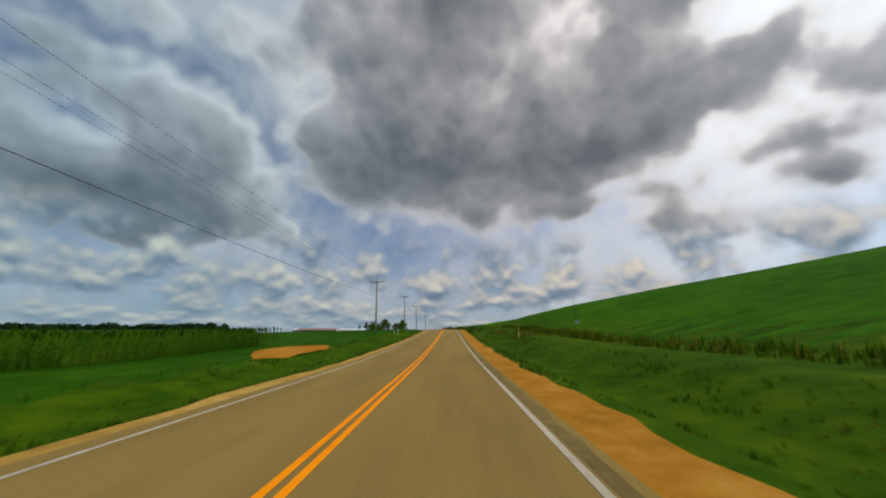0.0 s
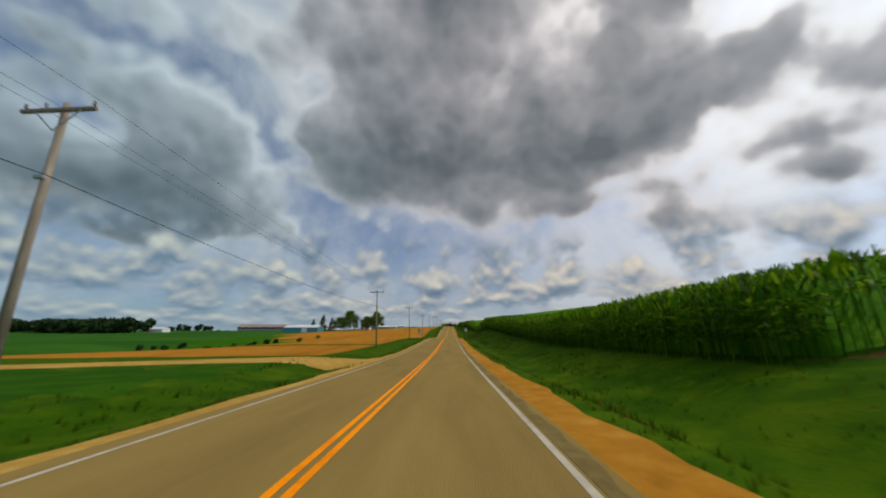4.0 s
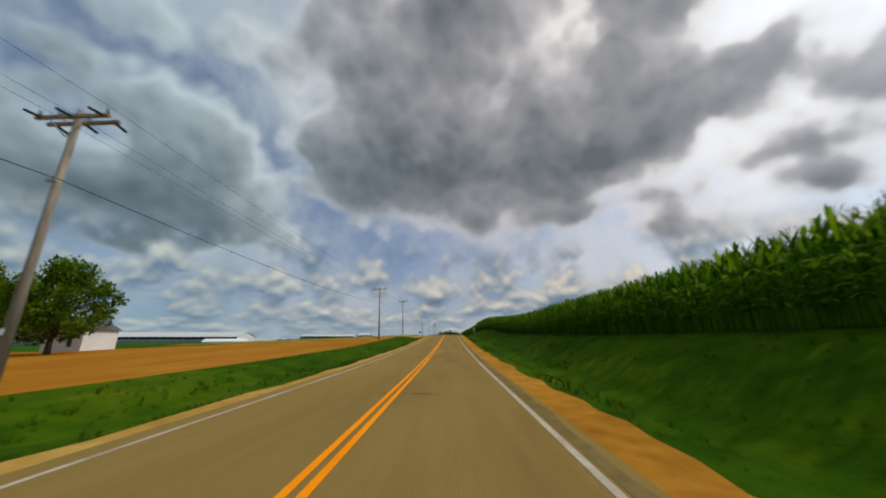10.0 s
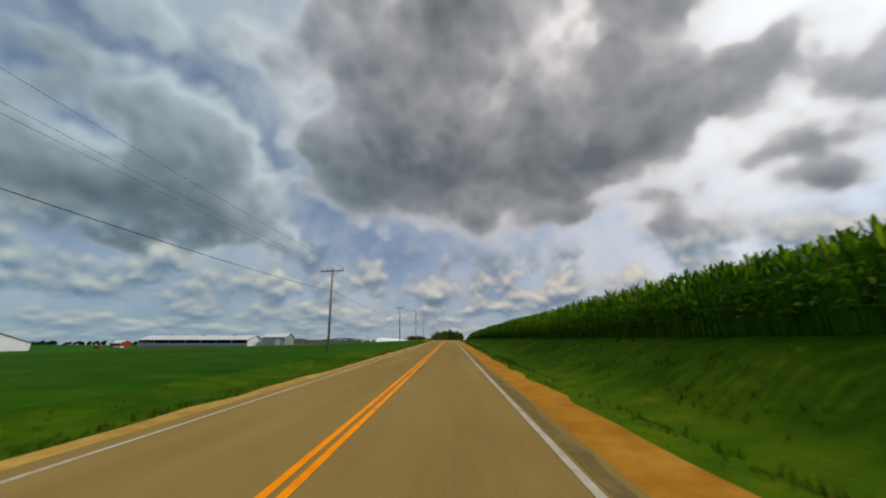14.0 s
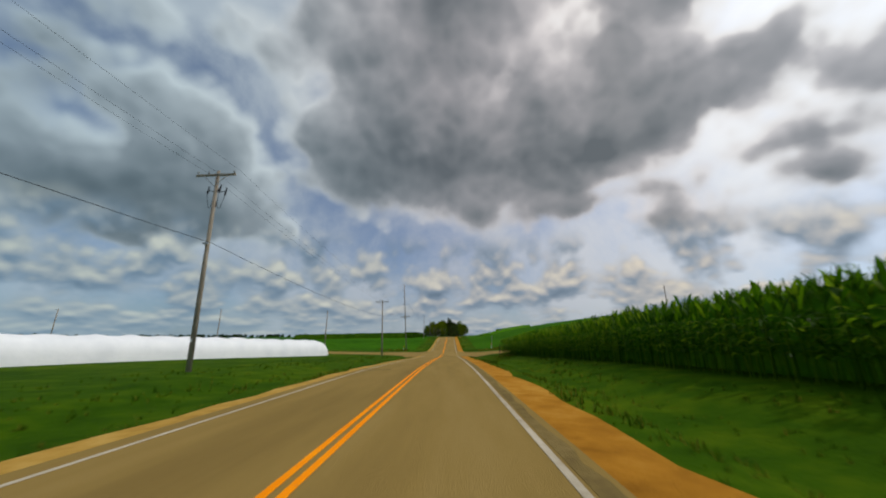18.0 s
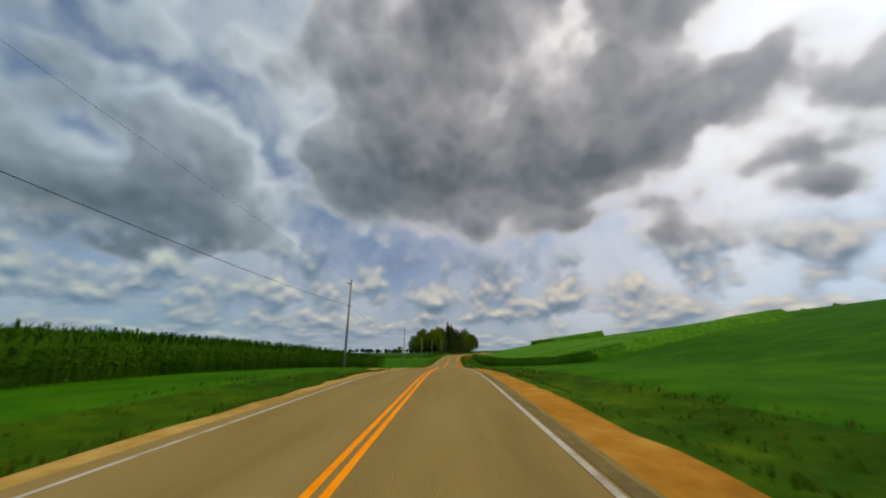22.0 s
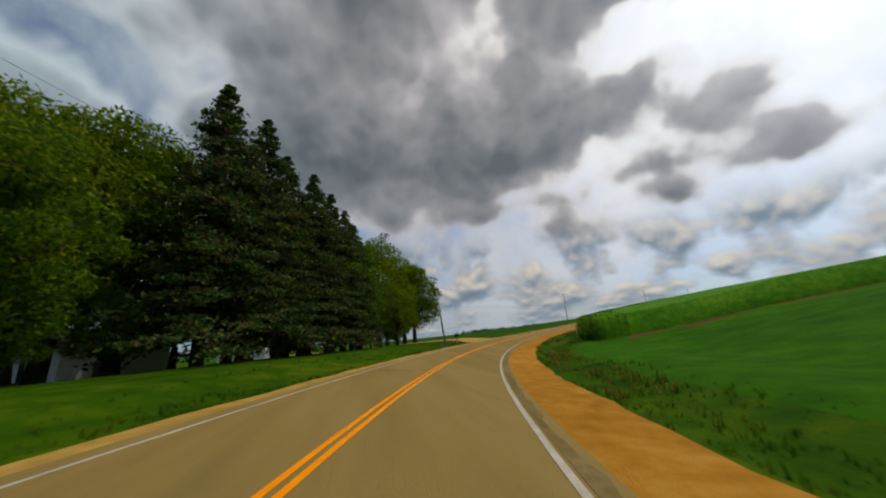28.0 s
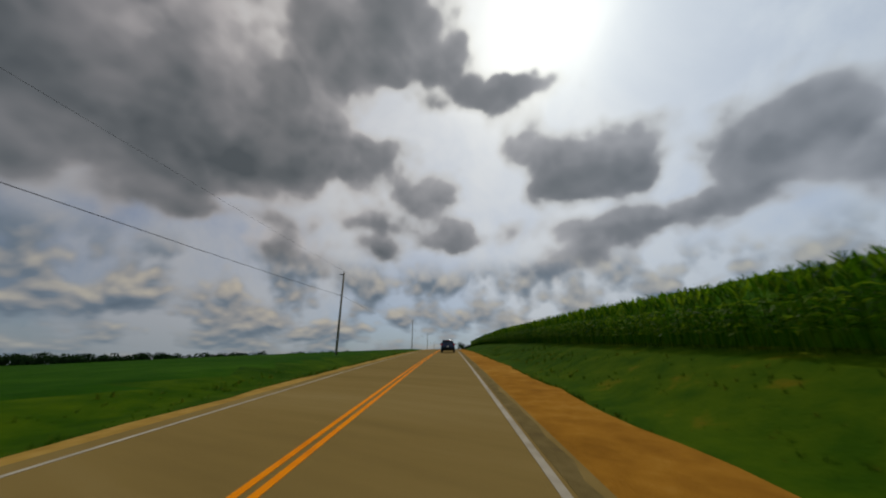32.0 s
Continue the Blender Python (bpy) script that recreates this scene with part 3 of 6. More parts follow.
def big_mesh(name, verts, quads, mat, tris=None):
    """A mesh from arrays, quickly."""
    me = bpy.data.meshes.new(name)
    nq, nt = len(quads), 0 if tris is None else len(tris)
    me.vertices.add(len(verts))
    me.vertices.foreach_set("co", np.asarray(verts, np.float32).ravel())
    loops = np.asarray(quads, np.int32).ravel()
    starts = np.arange(nq) * 4
    if nt:
        starts = np.concatenate([starts, nq * 4 + np.arange(nt) * 3])
        loops = np.concatenate([loops, np.asarray(tris, np.int32).ravel()])
    me.loops.add(len(loops))
    me.loops.foreach_set("vertex_index", loops)
    me.polygons.add(nq + nt)
    me.polygons.foreach_set("loop_start", starts.astype(np.int32))
    me.materials.append(mat)
    me.update(calc_edges=True)
    me.validate()
    return me


def scatter(template, places, turns, scales, tilt=None):
    """Copies of a template (verts, quads) joined: places n x 3, turns n, scales n x 3."""
    v, q = template
    n, k = len(places), len(v)
    c, s = np.cos(turns)[:, None], np.sin(turns)[:, None]
    p = v[None] * scales[:, None, :]
    x, y, z = p[..., 0], p[..., 1], p[..., 2]
    if tilt is not None:
        x = x + z * tilt[:, None]
    out = np.stack([c * x - s * y, s * x + c * y, z], -1) + places[:, None, :]
    return out.reshape(-1, 3), (q[None] + (np.arange(n) * k)[:, None, None]).reshape(-1, 4)


def join(chunks):
    verts, quads, base = [], [], 0
    for v, q in chunks:
        verts.append(v)
        quads.append(q + base)
        base += len(v)
    return np.concatenate(verts), np.concatenate(quads)


M["wood"] = material("weathered_wood", [(0.0, (0.15, 0.125, 0.095)), (0.5, (0.29, 0.245, 0.19)), (1.0, (0.43, 0.375, 0.30))], 3.0, 0.9, 0.5, 20, stretch=(3, 3, 0.3))
M["dark_metal"] = material("dark_metal", [(0.0, (0.02, 0.02, 0.022)), (1.0, (0.06, 0.06, 0.065))], 5.0, 0.5, 0.1, 20, metal=0.4)
M["grey_metal"] = material("galvanised_steel", [(0.0, (0.30, 0.31, 0.32)), (1.0, (0.50, 0.51, 0.52))], 4.0, 0.5, 0.1, 20, metal=0.6)
M["porcelain"] = material("porcelain", [(0.0, (0.20, 0.20, 0.21)), (1.0, (0.35, 0.35, 0.36))], 3.0, 0.25, 0.0)
M["white_paint"] = material("white_paint", [(0.0, (0.62, 0.62, 0.60)), (1.0, (0.82, 0.82, 0.80))], 2.0, 0.6, 0.1, 12)
M["orange_paint"] = material("orange_sheet", [(0.0, (0.80, 0.20, 0.01)), (1.0, (0.90, 0.28, 0.01))], 3.0, 0.45, 0.0)
M["red_orange"] = material("red_orange_plastic", [(0.0, (0.75, 0.09, 0.01)), (1.0, (0.85, 0.13, 0.015))], 3.0, 0.45, 0.0)
M["black_paint"] = material("black_paint", [(0.0, (0.012, 0.012, 0.012)), (1.0, (0.03, 0.03, 0.03))], 4.0, 0.5, 0.0)
M["yellow_plastic"] = material("yellow_plastic", [(0.0, (0.55, 0.42, 0.10)), (1.0, (0.70, 0.56, 0.18))], 3.0, 0.5, 0.0)
M["bark"] = material("bark", [(0.0, (0.03, 0.022, 0.016)), (1.0, (0.10, 0.08, 0.06))], 3.0, 0.95, 0.8, 14, stretch=(2, 2, 0.4))
M["leaf"] = material("leaf", [(0.0, (0.036, 0.090, 0.005)), (0.5, (0.090, 0.175, 0.008)), (1.0, (0.19, 0.255, 0.014))], 0.35, 0.6, 0.0, random_tint=0.5, see=0.55)
M["leaf_light"] = material("leaf_light", [(0.0, (0.050, 0.105, 0.003)), (0.5, (0.13, 0.20, 0.005)), (1.0, (0.26, 0.29, 0.010))], 0.35, 0.6, 0.0, random_tint=0.5, see=0.58)
M["needle"] = material("needle", [(0.0, (0.024, 0.050, 0.012)), (0.5, (0.052, 0.095, 0.018)), (0.85, (0.10, 0.135, 0.026)), (1.0, (0.13, 0.075, 0.03))], 0.5, 0.7, 0.0, random_tint=0.5, see=0.3)
M["red_leaf"] = material("red_leaf", [(0.0, (0.05, 0.014, 0.010)), (1.0, (0.14, 0.04, 0.02))], 1.0, 0.7, 0.0, random_tint=0.5)
M["far_leaf"] = material("far_leaf", [(0.0, (0.014, 0.034, 0.012)), (1.0, (0.04, 0.072, 0.022))], 0.05, 0.8, 0.0, random_tint=0.5)
M["corn"] = material("corn_leaf", [(0.0, (0.032, 0.100, 0.002)), (0.5, (0.080, 0.190, 0.003)), (1.0, (0.19, 0.30, 0.010))], 0.4, 0.5, 0.0, random_tint=0.55, see=0.6, spec=0.06)
M["young_corn"] = material("young_corn_leaf", [(0.0, (0.016, 0.058, 0.002)), (0.5, (0.038, 0.108, 0.003)), (1.0, (0.085, 0.165, 0.007))], 0.4, 0.55, 0.0, random_tint=0.55, see=0.45)
M["corn_top"] = material("corn_canopy", [(0.0, (0.020, 0.085, 0.003)), (0.5, (0.060, 0.175, 0.005)), (1.0, (0.14, 0.27, 0.010))], 1.6, 0.8, 1.0, 4)
M["blade"] = material("grass_blade", [(0.0, (0.020, 0.054, 0.001)), (0.5, (0.042, 0.096, 0.002)), (0.85, (0.082, 0.135, 0.004)), (1.0, (0.19, 0.155, 0.02))], 0.25, 0.7, 0.0, random_tint=0.6, see=0.5)
M["tin_white"] = material("white_steel_roof", [(0.0, (0.50, 0.50, 0.49)), (1.0, (0.66, 0.65, 0.63))], 0.4, 0.5, 0.25, 3.0, stretch=(1, 8, 1))
M["tin_brown"] = material("rusty_roof", [(0.0, (0.22, 0.13, 0.11)), (1.0, (0.38, 0.27, 0.24))], 0.3, 0.6, 0.3, 3.0, stretch=(1, 8, 1))
M["tin_blue"] = material("blue_steel", [(0.0, (0.05, 0.20, 0.26)), (1.0, (0.10, 0.32, 0.38))], 0.4, 0.5, 0.25, 3.0, stretch=(8, 8, 0.3))
M["concrete"] = material("concrete", [(0.0, (0.17, 0.155, 0.13)), (0.5, (0.26, 0.24, 0.205)), (1.0, (0.34, 0.32, 0.28))], 0.8, 0.9, 0.4, 10, stretch=(1, 1, 0.4))
# near-black that paints in the shade inside open barns; house doors share it
M["shadow_inside"] = material("inside_shade", [(0.0, (0.015, 0.015, 0.015)), (1.0, (0.045, 0.045, 0.045))], 0.8, 0.9, 0.0)
M["roof_grey"] = material("roof_shingle", [(0.0, (0.06, 0.06, 0.065)), (1.0, (0.14, 0.14, 0.15))], 1.5, 0.9, 0.4, 12)
M["film_white"] = material("white_film", [(0.0, (0.70, 0.71, 0.73)), (1.0, (0.86, 0.86, 0.86))], 0.6, 0.35, 0.5, 2.2)
M["tarp_black"] = material("black_tarp", [(0.0, (0.015, 0.015, 0.016)), (1.0, (0.05, 0.05, 0.055))], 0.7, 0.4, 0.6, 2.0)
M["rubber"] = material("rubber", [(0.0, (0.012, 0.012, 0.012)), (1.0, (0.03, 0.03, 0.03))], 5.0, 0.8, 0.2, 30)
M["red_barn"] = material("red_paint", [(0.0, (0.25, 0.03, 0.02)), (1.0, (0.38, 0.05, 0.03))], 1.0, 0.7, 0.1, 8)
M["car_paint"] = material("car_paint", [(0.0, (0.020, 0.024, 0.055)), (1.0, (0.028, 0.032, 0.07))], 1.0, 0.22, 0.0, metal=0.3, spec=0.6)
M["car_glass"] = material("car_glass", [(0.0, (0.010, 0.012, 0.015)), (1.0, (0.015, 0.018, 0.02))], 1.0, 0.06, 0.0, spec=0.8)
M["tail_red"] = material("tail_light", [(0.0, (0.45, 0.015, 0.02)), (1.0, (0.60, 0.02, 0.03))], 1.0, 0.2, 0.0)
M["stone"] = material("fieldstone", [(0.0, (0.22, 0.20, 0.18)), (1.0, (0.42, 0.39, 0.35))], 2.0, 0.9, 0.4, 10)


# ---------------------------------------------------------------- side roads, drives, bare strips
def lane_over(name, pts, half, mat, up, label, category):
    """A track along plan points (s, d), draped on the ground; half: half widths at the points."""
    fine, wid = [], []
    for k in range(len(pts) - 1):
        (s0, d0), (s1, d1) = pts[k], pts[k + 1]
        n = max(2, int(math.hypot(s1 - s0, d1 - d0) / 2.0))
        for j in range(n):
            f = j / n
            fine.append((s0 + (s1 - s0) * f, d0 + (d1 - d0) * f))
            e = f * f * (3 - 2 * f)
            wid.append(half[k] + (half[k + 1] - half[k]) * e)
    fine.append(pts[-1])
    wid.append(half[-1])
    fine, wid = np.array(fine), np.array(wid)
    across = np.array([-1.01, -1, -0.7, -0.35, 0, 0.35, 0.7, 1, 1.01])
    reach = wid[:, None] * across[None]
    reach[:, 0] -= 1.1
    reach[:, -1] += 1.1
    xy = np.array([plan(a + o, d) for (a, d), line in zip(fine, reach) for o in line])
    s, d = locate(xy)
    z = ground_z(xy[:, 0], xy[:, 1]) + up
    zr = np.interp(s, ROAD_S, ROAD_Z) - tilt(s) * (d - 1.6)
    f = np.clip((np.abs(d) - 4.0) / (3.0 if mat == M["gravel"] else 9.0), 0, 1)
    z = (zr - 0.015 * np.abs(d) + 0.008) * (1 - f) + np.maximum(z, zr * (1 - f) + z * f - 0.3) * f
    z = np.maximum(z, ground_z(xy[:, 0], xy[:, 1]) + 0.07)
    z[:9] -= 0.011                                      # the sheet rises from under the road
    edge = np.abs(np.tile(across, len(fine))) > 1
    z[edge] = np.minimum(z[edge], ground_z(xy[edge, 0], xy[edge, 1]) - 0.03)
    n = len(fine)
    quads = [(i * 9 + j, i * 9 + j + 1, (i + 1) * 9 + j + 1, (i + 1) * 9 + j) for i in range(n - 1) for j in range(8)]
    me = mesh_from(name, np.column_stack([xy, z]).tolist(), quads, [mat], None, True)
    if me.polygons[0].normal.z < 0:
        me.flip_normals()
    return tagged(new(name, me), label, category, kind="structure")


lane_over("side_road", [(787.5, -3.5), (787.5, -9), (787.5, -16), (787.5, -180)], [12.5, 7.0, 4.4, 4.2], M["asphalt"], 0.06, "grey paved side road meeting the highway", "road")
lane_over("side_road", [(787.5, 3.55), (787.5, 9), (787.5, 16), (787.5, 180)], [12.5, 6.5, 4.2, 4.0], M["asphalt"], 0.06, "grey paved side road meeting the highway", "road")
lane_over("bare_patch", [(25, -8.4), (26, -9.6), (26.6, -10.8), (27.5, -12.5)], [2.2, 5.2, 4.2, 1.8], M["stubble"], 0.05, "bare orange-brown soil patch at the field's edge", "soil")
lane_over("driveway", [(481, -3.5), (479.8, -7), (478, -14), (479, -40), (496, -80)], [9.0, 5.0, 3.4, 3.0, 3.0], M["gravel"], 0.06, "pale gravel farm drive", "driveway")
lane_over("driveway", [(685, -3.5), (686.5, -5.6), (689, -7.6), (692, -11), (697, -20), (706, -36), (722, -62), (728, -120)], [15.0, 10.5, 6.6, 4.6, 3.8, 3.4, 4.0, 4.0], M["gravel"], 0.06, "pale gravel farm drive", "driveway")
lane_over("driveway", [(184.5, -3.5), (184.5, -8), (183, -16), (174, -44)], [4.5, 2.4, 1.6, 1.4], M["gravel"], 0.06, "pale gravel field entrance", "driveway")
lane_over("driveway", [(1167, -3.5), (1167, -8), (1166, -20), (1163, -44)], [6.5, 3.6, 2.5, 2.3], M["gravel"], 0.06, "pale gravel house drive", "driveway")


# ---------------------------------------------------------------- corn
def corn_template(seed, tall=2.6, leaves=9, low=0.25):
    rng = np.random.RandomState(seed)
    v, q = [], []
    for k in range(3):                                    # stalk
        a = 2 * math.pi * k / 3
        for z, r in ((0.0, 0.018), (tall * 0.92, 0.008)):
            v.append((r * math.cos(a), r * math.sin(a), z))
    for k in range(3):
        n = (k + 1) % 3
        q.append((2 * k, 2 * n, 2 * n + 1, 2 * k + 1))
    for k in range(leaves):
        z0 = tall * (low + (0.9 - low) * k / (leaves - 1))
        a = rng.uniform(-0.5, 0.5) + (0 if k % 2 else math.pi)
        ln = rng.uniform(0.55, 0.8) * (0.6 if k > leaves - 3 else 1.0)
        crown_leaf = k > leaves - 4
        rise = rng.uniform(0.6, 0.85) * ln if crown_leaf else rng.uniform(0.25, 0.5) * ln
        droop = rng.uniform(0.25, 0.6) * ln if crown_leaf else rng.uniform(0.35, 0.9) * ln
        wid = rng.uniform(0.045, 0.07)
        base = len(v)
        for j in range(4):
            f = j / 3
            r, z = ln * f * (0.55 if crown_leaf else 0.75), z0 + rise * f * 1.6 - droop * f * f
            w = wid * (0.6, 1.0, 0.8, 0.08)[j]
            c, s = math.cos(a), math.sin(a)
            v.append((r * c - w * s, r * s + w * c, z))
            v.append((r * c + w * s, r * s - w * c, z + 0.02))
        for j in range(3):
            q.append((base + 2 * j, base + 2 * j + 1, base + 2 * j + 3, base + 2 * j + 2))
    for k in range(4):                                    # tassel
        a = rng.uniform(0, 6.28)
        base = len(v)
        c, s = math.cos(a), math.sin(a)
        lean = 0.10 if k else 0.0
        for z, w in ((tall * 0.9, 0.012), (tall * 0.9 + 0.36, 0.009)):
            o = lean * (z - tall * 0.9) / 0.36
            v.append((o * c - w * s, o * s + w * c, z))
            v.append((o * c + w * s, o * s - w * c, z))
        q.append((base, base + 1, base + 3, base + 2))
    return np.array(v), np.array(q)


CORN = [corn_template(k) for k in range(5)]
CORN_TOP = [corn_template(k + 9, leaves=5, low=0.6) for k in range(3)]


def corn_field(s0, s1, d0, side, label, depth=60.0, rows=9, step=0.34, scale=1.0, seed=1, slant=0.0, leaf="corn", top="corn_top"):
    rng = np.random.RandomState(seed)
    chunks = []
    for r in range(rows):
        full = r < 3
        pitch_ = step if full else step * 1.4
        n = int((s1 - s0) / pitch_)
        s = s0 + (np.arange(n) + rng.uniform(0, 1, n) * 0.6) * pitch_
        d = d0 + slant * (s - s0) + side * (0.76 * r + rng.normal(0, 0.05, n))
        h = np.radians(np.interp(s, [a for a, _ in HEADING], [b for _, b in HEADING]))
        x = np.interp(s, ROAD_S, ROAD_X) + np.cos(h) * d
        y = np.interp(s, ROAD_S, ROAD_Y) + np.sin(h) * d
        z = ground_z(x, y) - 0.02
        pool = CORN if full else CORN_TOP
        kind = rng.randint(0, len(pool), n)
        patch = 1.0 + 0.025 * np.sin(s * 0.21 + r) + 0.04 * np.sin(s * 0.053)
        size = scale * patch * rng.uniform(0.95, 1.04, n)
        for k in range(len(pool)):
            m = kind == k
            sc = np.stack([np.full(m.sum(), scale) * rng.uniform(0.9, 1.2, m.sum())] * 2 + [size[m]], 1)
            chunks.append(scatter(pool[k], np.stack([x, y, z], 1)[m], rng.uniform(0, 6.28, m.sum()), sc, rng.normal(0, 0.05, m.sum())))
    v, q = join(chunks)
    ob = tagged(new("corn_field", big_mesh("corn_field", v, q, M[leaf])), label, "corn", kind="stuff")
    # the closed canopy behind the first rows
    ns = int((s1 - s0) / 1.6)
    off = np.concatenate([[1.1, 1.6], np.arange(2.4, 14, 1.0), np.arange(15, depth, 5.0)])
    ss, oo = np.meshgrid(np.linspace(s0 + 0.5, s1 - 0.5, ns), off, indexing="ij")
    h = np.radians(np.interp(ss, [a for a, _ in HEADING], [b for _, b in HEADING]))
    d = d0 + slant * (ss - s0) + side * oo
    x = np.interp(ss, ROAD_S, ROAD_X) + np.cos(h) * d
    y = np.interp(ss, ROAD_S, ROAD_Y) + np.sin(h) * d
    z = ground_z(x.ravel(), y.ravel()).reshape(x.shape) + scale * (2.5 + rng.uniform(-0.12, 0.12, x.shape))
    z[:, 0] -= 2.7 * scale
    z[0], z[-1] = z[0] - 2.7 * scale, z[-1] - 2.7 * scale
    nd = len(off)
    a = (np.arange(ns - 1)[:, None] * nd + np.arange(nd - 1)[None]).ravel()
    quads = np.stack([a, a + 1, a + nd + 1, a + nd], 1)
    tagged(new("corn_canopy", big_mesh("corn_canopy", np.stack([x, y, z], -1).reshape(-1, 3), quads, M[top])), "dense leafy top of the corn crop", "corn", kind="stuff")
    return ob


corn_field(168, 287, 11.2, 1, "tall green corn on the bank beside the road", rows=7, step=0.21, scale=1.05, seed=1)
corn_field(287.6, 346, 18.5, 1, "tall green corn set back behind a weedy bank", depth=52, rows=7, step=0.21, scale=1.02, seed=11, slant=-0.125)
corn_field(346, 520, 11.2, 1, "tall green corn on the bank beside the road", rows=7, step=0.21, scale=1.05, seed=12)
corn_field(520, 776, 11.2, 1, "tall green corn beside the grassy verge", rows=7, step=0.21, scale=1.0, seed=8)
corn_field(1148, 1420, 11.0, 1, "tall green corn on the bank inside the bend", rows=7, step=0.22, scale=0.88, seed=2)
corn_field(1030, 1150, 46.0, 1, "tall green corn along the hillside", rows=5, step=0.5, depth=30, seed=7)
corn_field(866, 946, -14.5, -1, "tall green corn behind a bare dirt strip", rows=7, step=0.3, scale=0.85, seed=3, slant=0.02, leaf="young_corn", top="young_corn")
corn_field(917, 946, 20.0, 1, "short dark green corn at the corner of the hillside field", rows=8, step=0.26, scale=0.58, depth=34, seed=9, slant=-0.33, leaf="young_corn")
corn_field(1034, 1096, -9.4, -1, "green corn beside the grassy verge", rows=7, step=0.24, scale=0.50, seed=4, leaf="young_corn", top="young_corn")
corn_field(-55, 34, -15.0, -1, "dark green young corn beside the verge", rows=6, step=0.4, scale=0.6, seed=5, leaf="young_corn", top="young_corn")
corn_field(945, 1034, 10.4, 1, "half-grown green corn below the hillside", rows=8, step=0.24, scale=0.62, depth=40, seed=6, leaf="young_corn")


# ---------------------------------------------------------------- verge grass
def grass_template(seed, blades=7):
    rng = np.random.RandomState(seed)
    v, q = [], []
    for k in range(blades):
        a, r = rng.uniform(0, 6.28), rng.uniform(0, 0.16)
        h, lean, w = rng.uniform(0.22, 0.5), rng.uniform(0.05, 0.22), rng.uniform(0.012, 0.022)
        bx, by = r * math.cos(a * 1.7), r * math.sin(a * 1.7)
        c, s = math.cos(a), math.sin(a)
        base = len(v)
        for f, ww in ((0.0, 1.0), (0.55, 0.8), (1.0, 0.1)):
            o = lean * f * f
            v.append((bx + o * c - w * ww * s, by + o * s + w * ww * c, h * f))
            v.append((bx + o * c + w * ww * s, by + o * s - w * ww * c, h * f))
        for j in range(2):
            q.append((base + 2 * j, base + 2 * j + 1, base + 2 * j + 3, base + 2 * j + 2))
    return np.array(v), np.array(q)


def verge(name, bands, label, seed, mat="blade"):
    rng = np.random.RandomState(seed)
    temps = [grass_template(seed * 10 + k) for k in range(5)]
    chunks = []
    for s0, s1, da, db, per, size in bands:
        n = int((s1 - s0) * per)
        s = rng.uniform(s0, s1, n)
        d = da + (db - da) * rng.beta(0.8, 1.3, n)
        h = np.radians(np.interp(s, [a for a, _ in HEADING], [b for _, b in HEADING]))
        x = np.interp(s, ROAD_S, ROAD_X) + np.cos(h) * d
        y = np.interp(s, ROAD_S, ROAD_Y) + np.sin(h) * d
        z = ground_z(x, y) - 0.03
        kind = rng.randint(0, 5, n)
        clump = 0.75 + 0.5 * np.sin(s * 0.37 + d) * np.sin(s * 0.11 + 2 * d)
        for k in range(5):
            m = kind == k
            f = size * clump[m] * rng.uniform(0.6, 1.3, m.sum())
            chunks.append(scatter(temps[k], np.stack([x, y, z], 1)[m], rng.uniform(0, 6.28, m.sum()), np.stack([f * 1.3, f * 1.3, f], 1)))
    v, q = join(chunks)
    tagged(new(name, big_mesh(name, v, q, M[mat])), label, "grass", kind="stuff")


verge("verge_grass", [(0, 774, 4.9, 10.8, 36, 0.42), (798, 1080, 5.1, 9.5, 30, 0.42), (1080, 1330, 5.8, 10, 30, 0.42), (-10, 471, -4.3, -9.5, 24, 0.4), (487, 669, -4.3, -8, 22, 0.36), (703, 776, -4.3, -14, 24, 0.4), (799, 1160, -4.3, -9, 24, 0.38), (1172, 1330, -4.3, -8, 22, 0.38)], "mown green roadside grass with ragged edges", 3)
verge("tall_weeds", [(40, 165, 8, 18, 5, 0.8), (5, 80, 14, 20, 17, 1.5), (200, 286, 7.5, 11, 6, 0.8), (288, 345, 8, 16, 12, 0.9), (755, 776, 8, 12, 8, 0.8), (1195, 1240, 6.5, 10, 8, 0.7)], "tall rough weeds and seeding grass", 4)


M["dry_blade"] = material("dry_weed", [(0.0, (0.045, 0.085, 0.004)), (0.5, (0.125, 0.115, 0.010)), (1.0, (0.30, 0.18, 0.03))], 0.25, 0.8, 0.0, random_tint=0.6, see=0.4)
verge("dry_weeds", [(797, 804, 9, 17, 40, 1.0), (798, 806, -9, -18, 30, 1.0), (40, 60, 9, 14, 14, 1.0), (296, 330, 9, 15, 5, 0.9), (1118, 1142, 6.6, 9, 10, 0.9)], "tall rough weeds gone brown and yellow", 5, "dry_blade")


# ---------------------------------------------------------------- trees
def blob_points(rng, n, lobes):
    """Points near the surface of a set of lobes (centre, radii)."""
    pick = rng.choice(len(lobes), n, p=np.array([l[3] ** 2 for l in lobes]) / sum(l[3] ** 2 for l in lobes))
    u = rng.normal(0, 1, (n, 3))
    u /= np.linalg.norm(u, axis=1)[:, None]
    r = rng.uniform(0.45, 1.0, n) ** 0.5 * rng.uniform(0.88, 1.1, n)
    c = np.array([l[:3] for l in lobes])[pick]
    rad = np.array([(l[3], l[3], l[3] * 0.8) for l in lobes])[pick]
    return c + u * rad * r[:, None], u


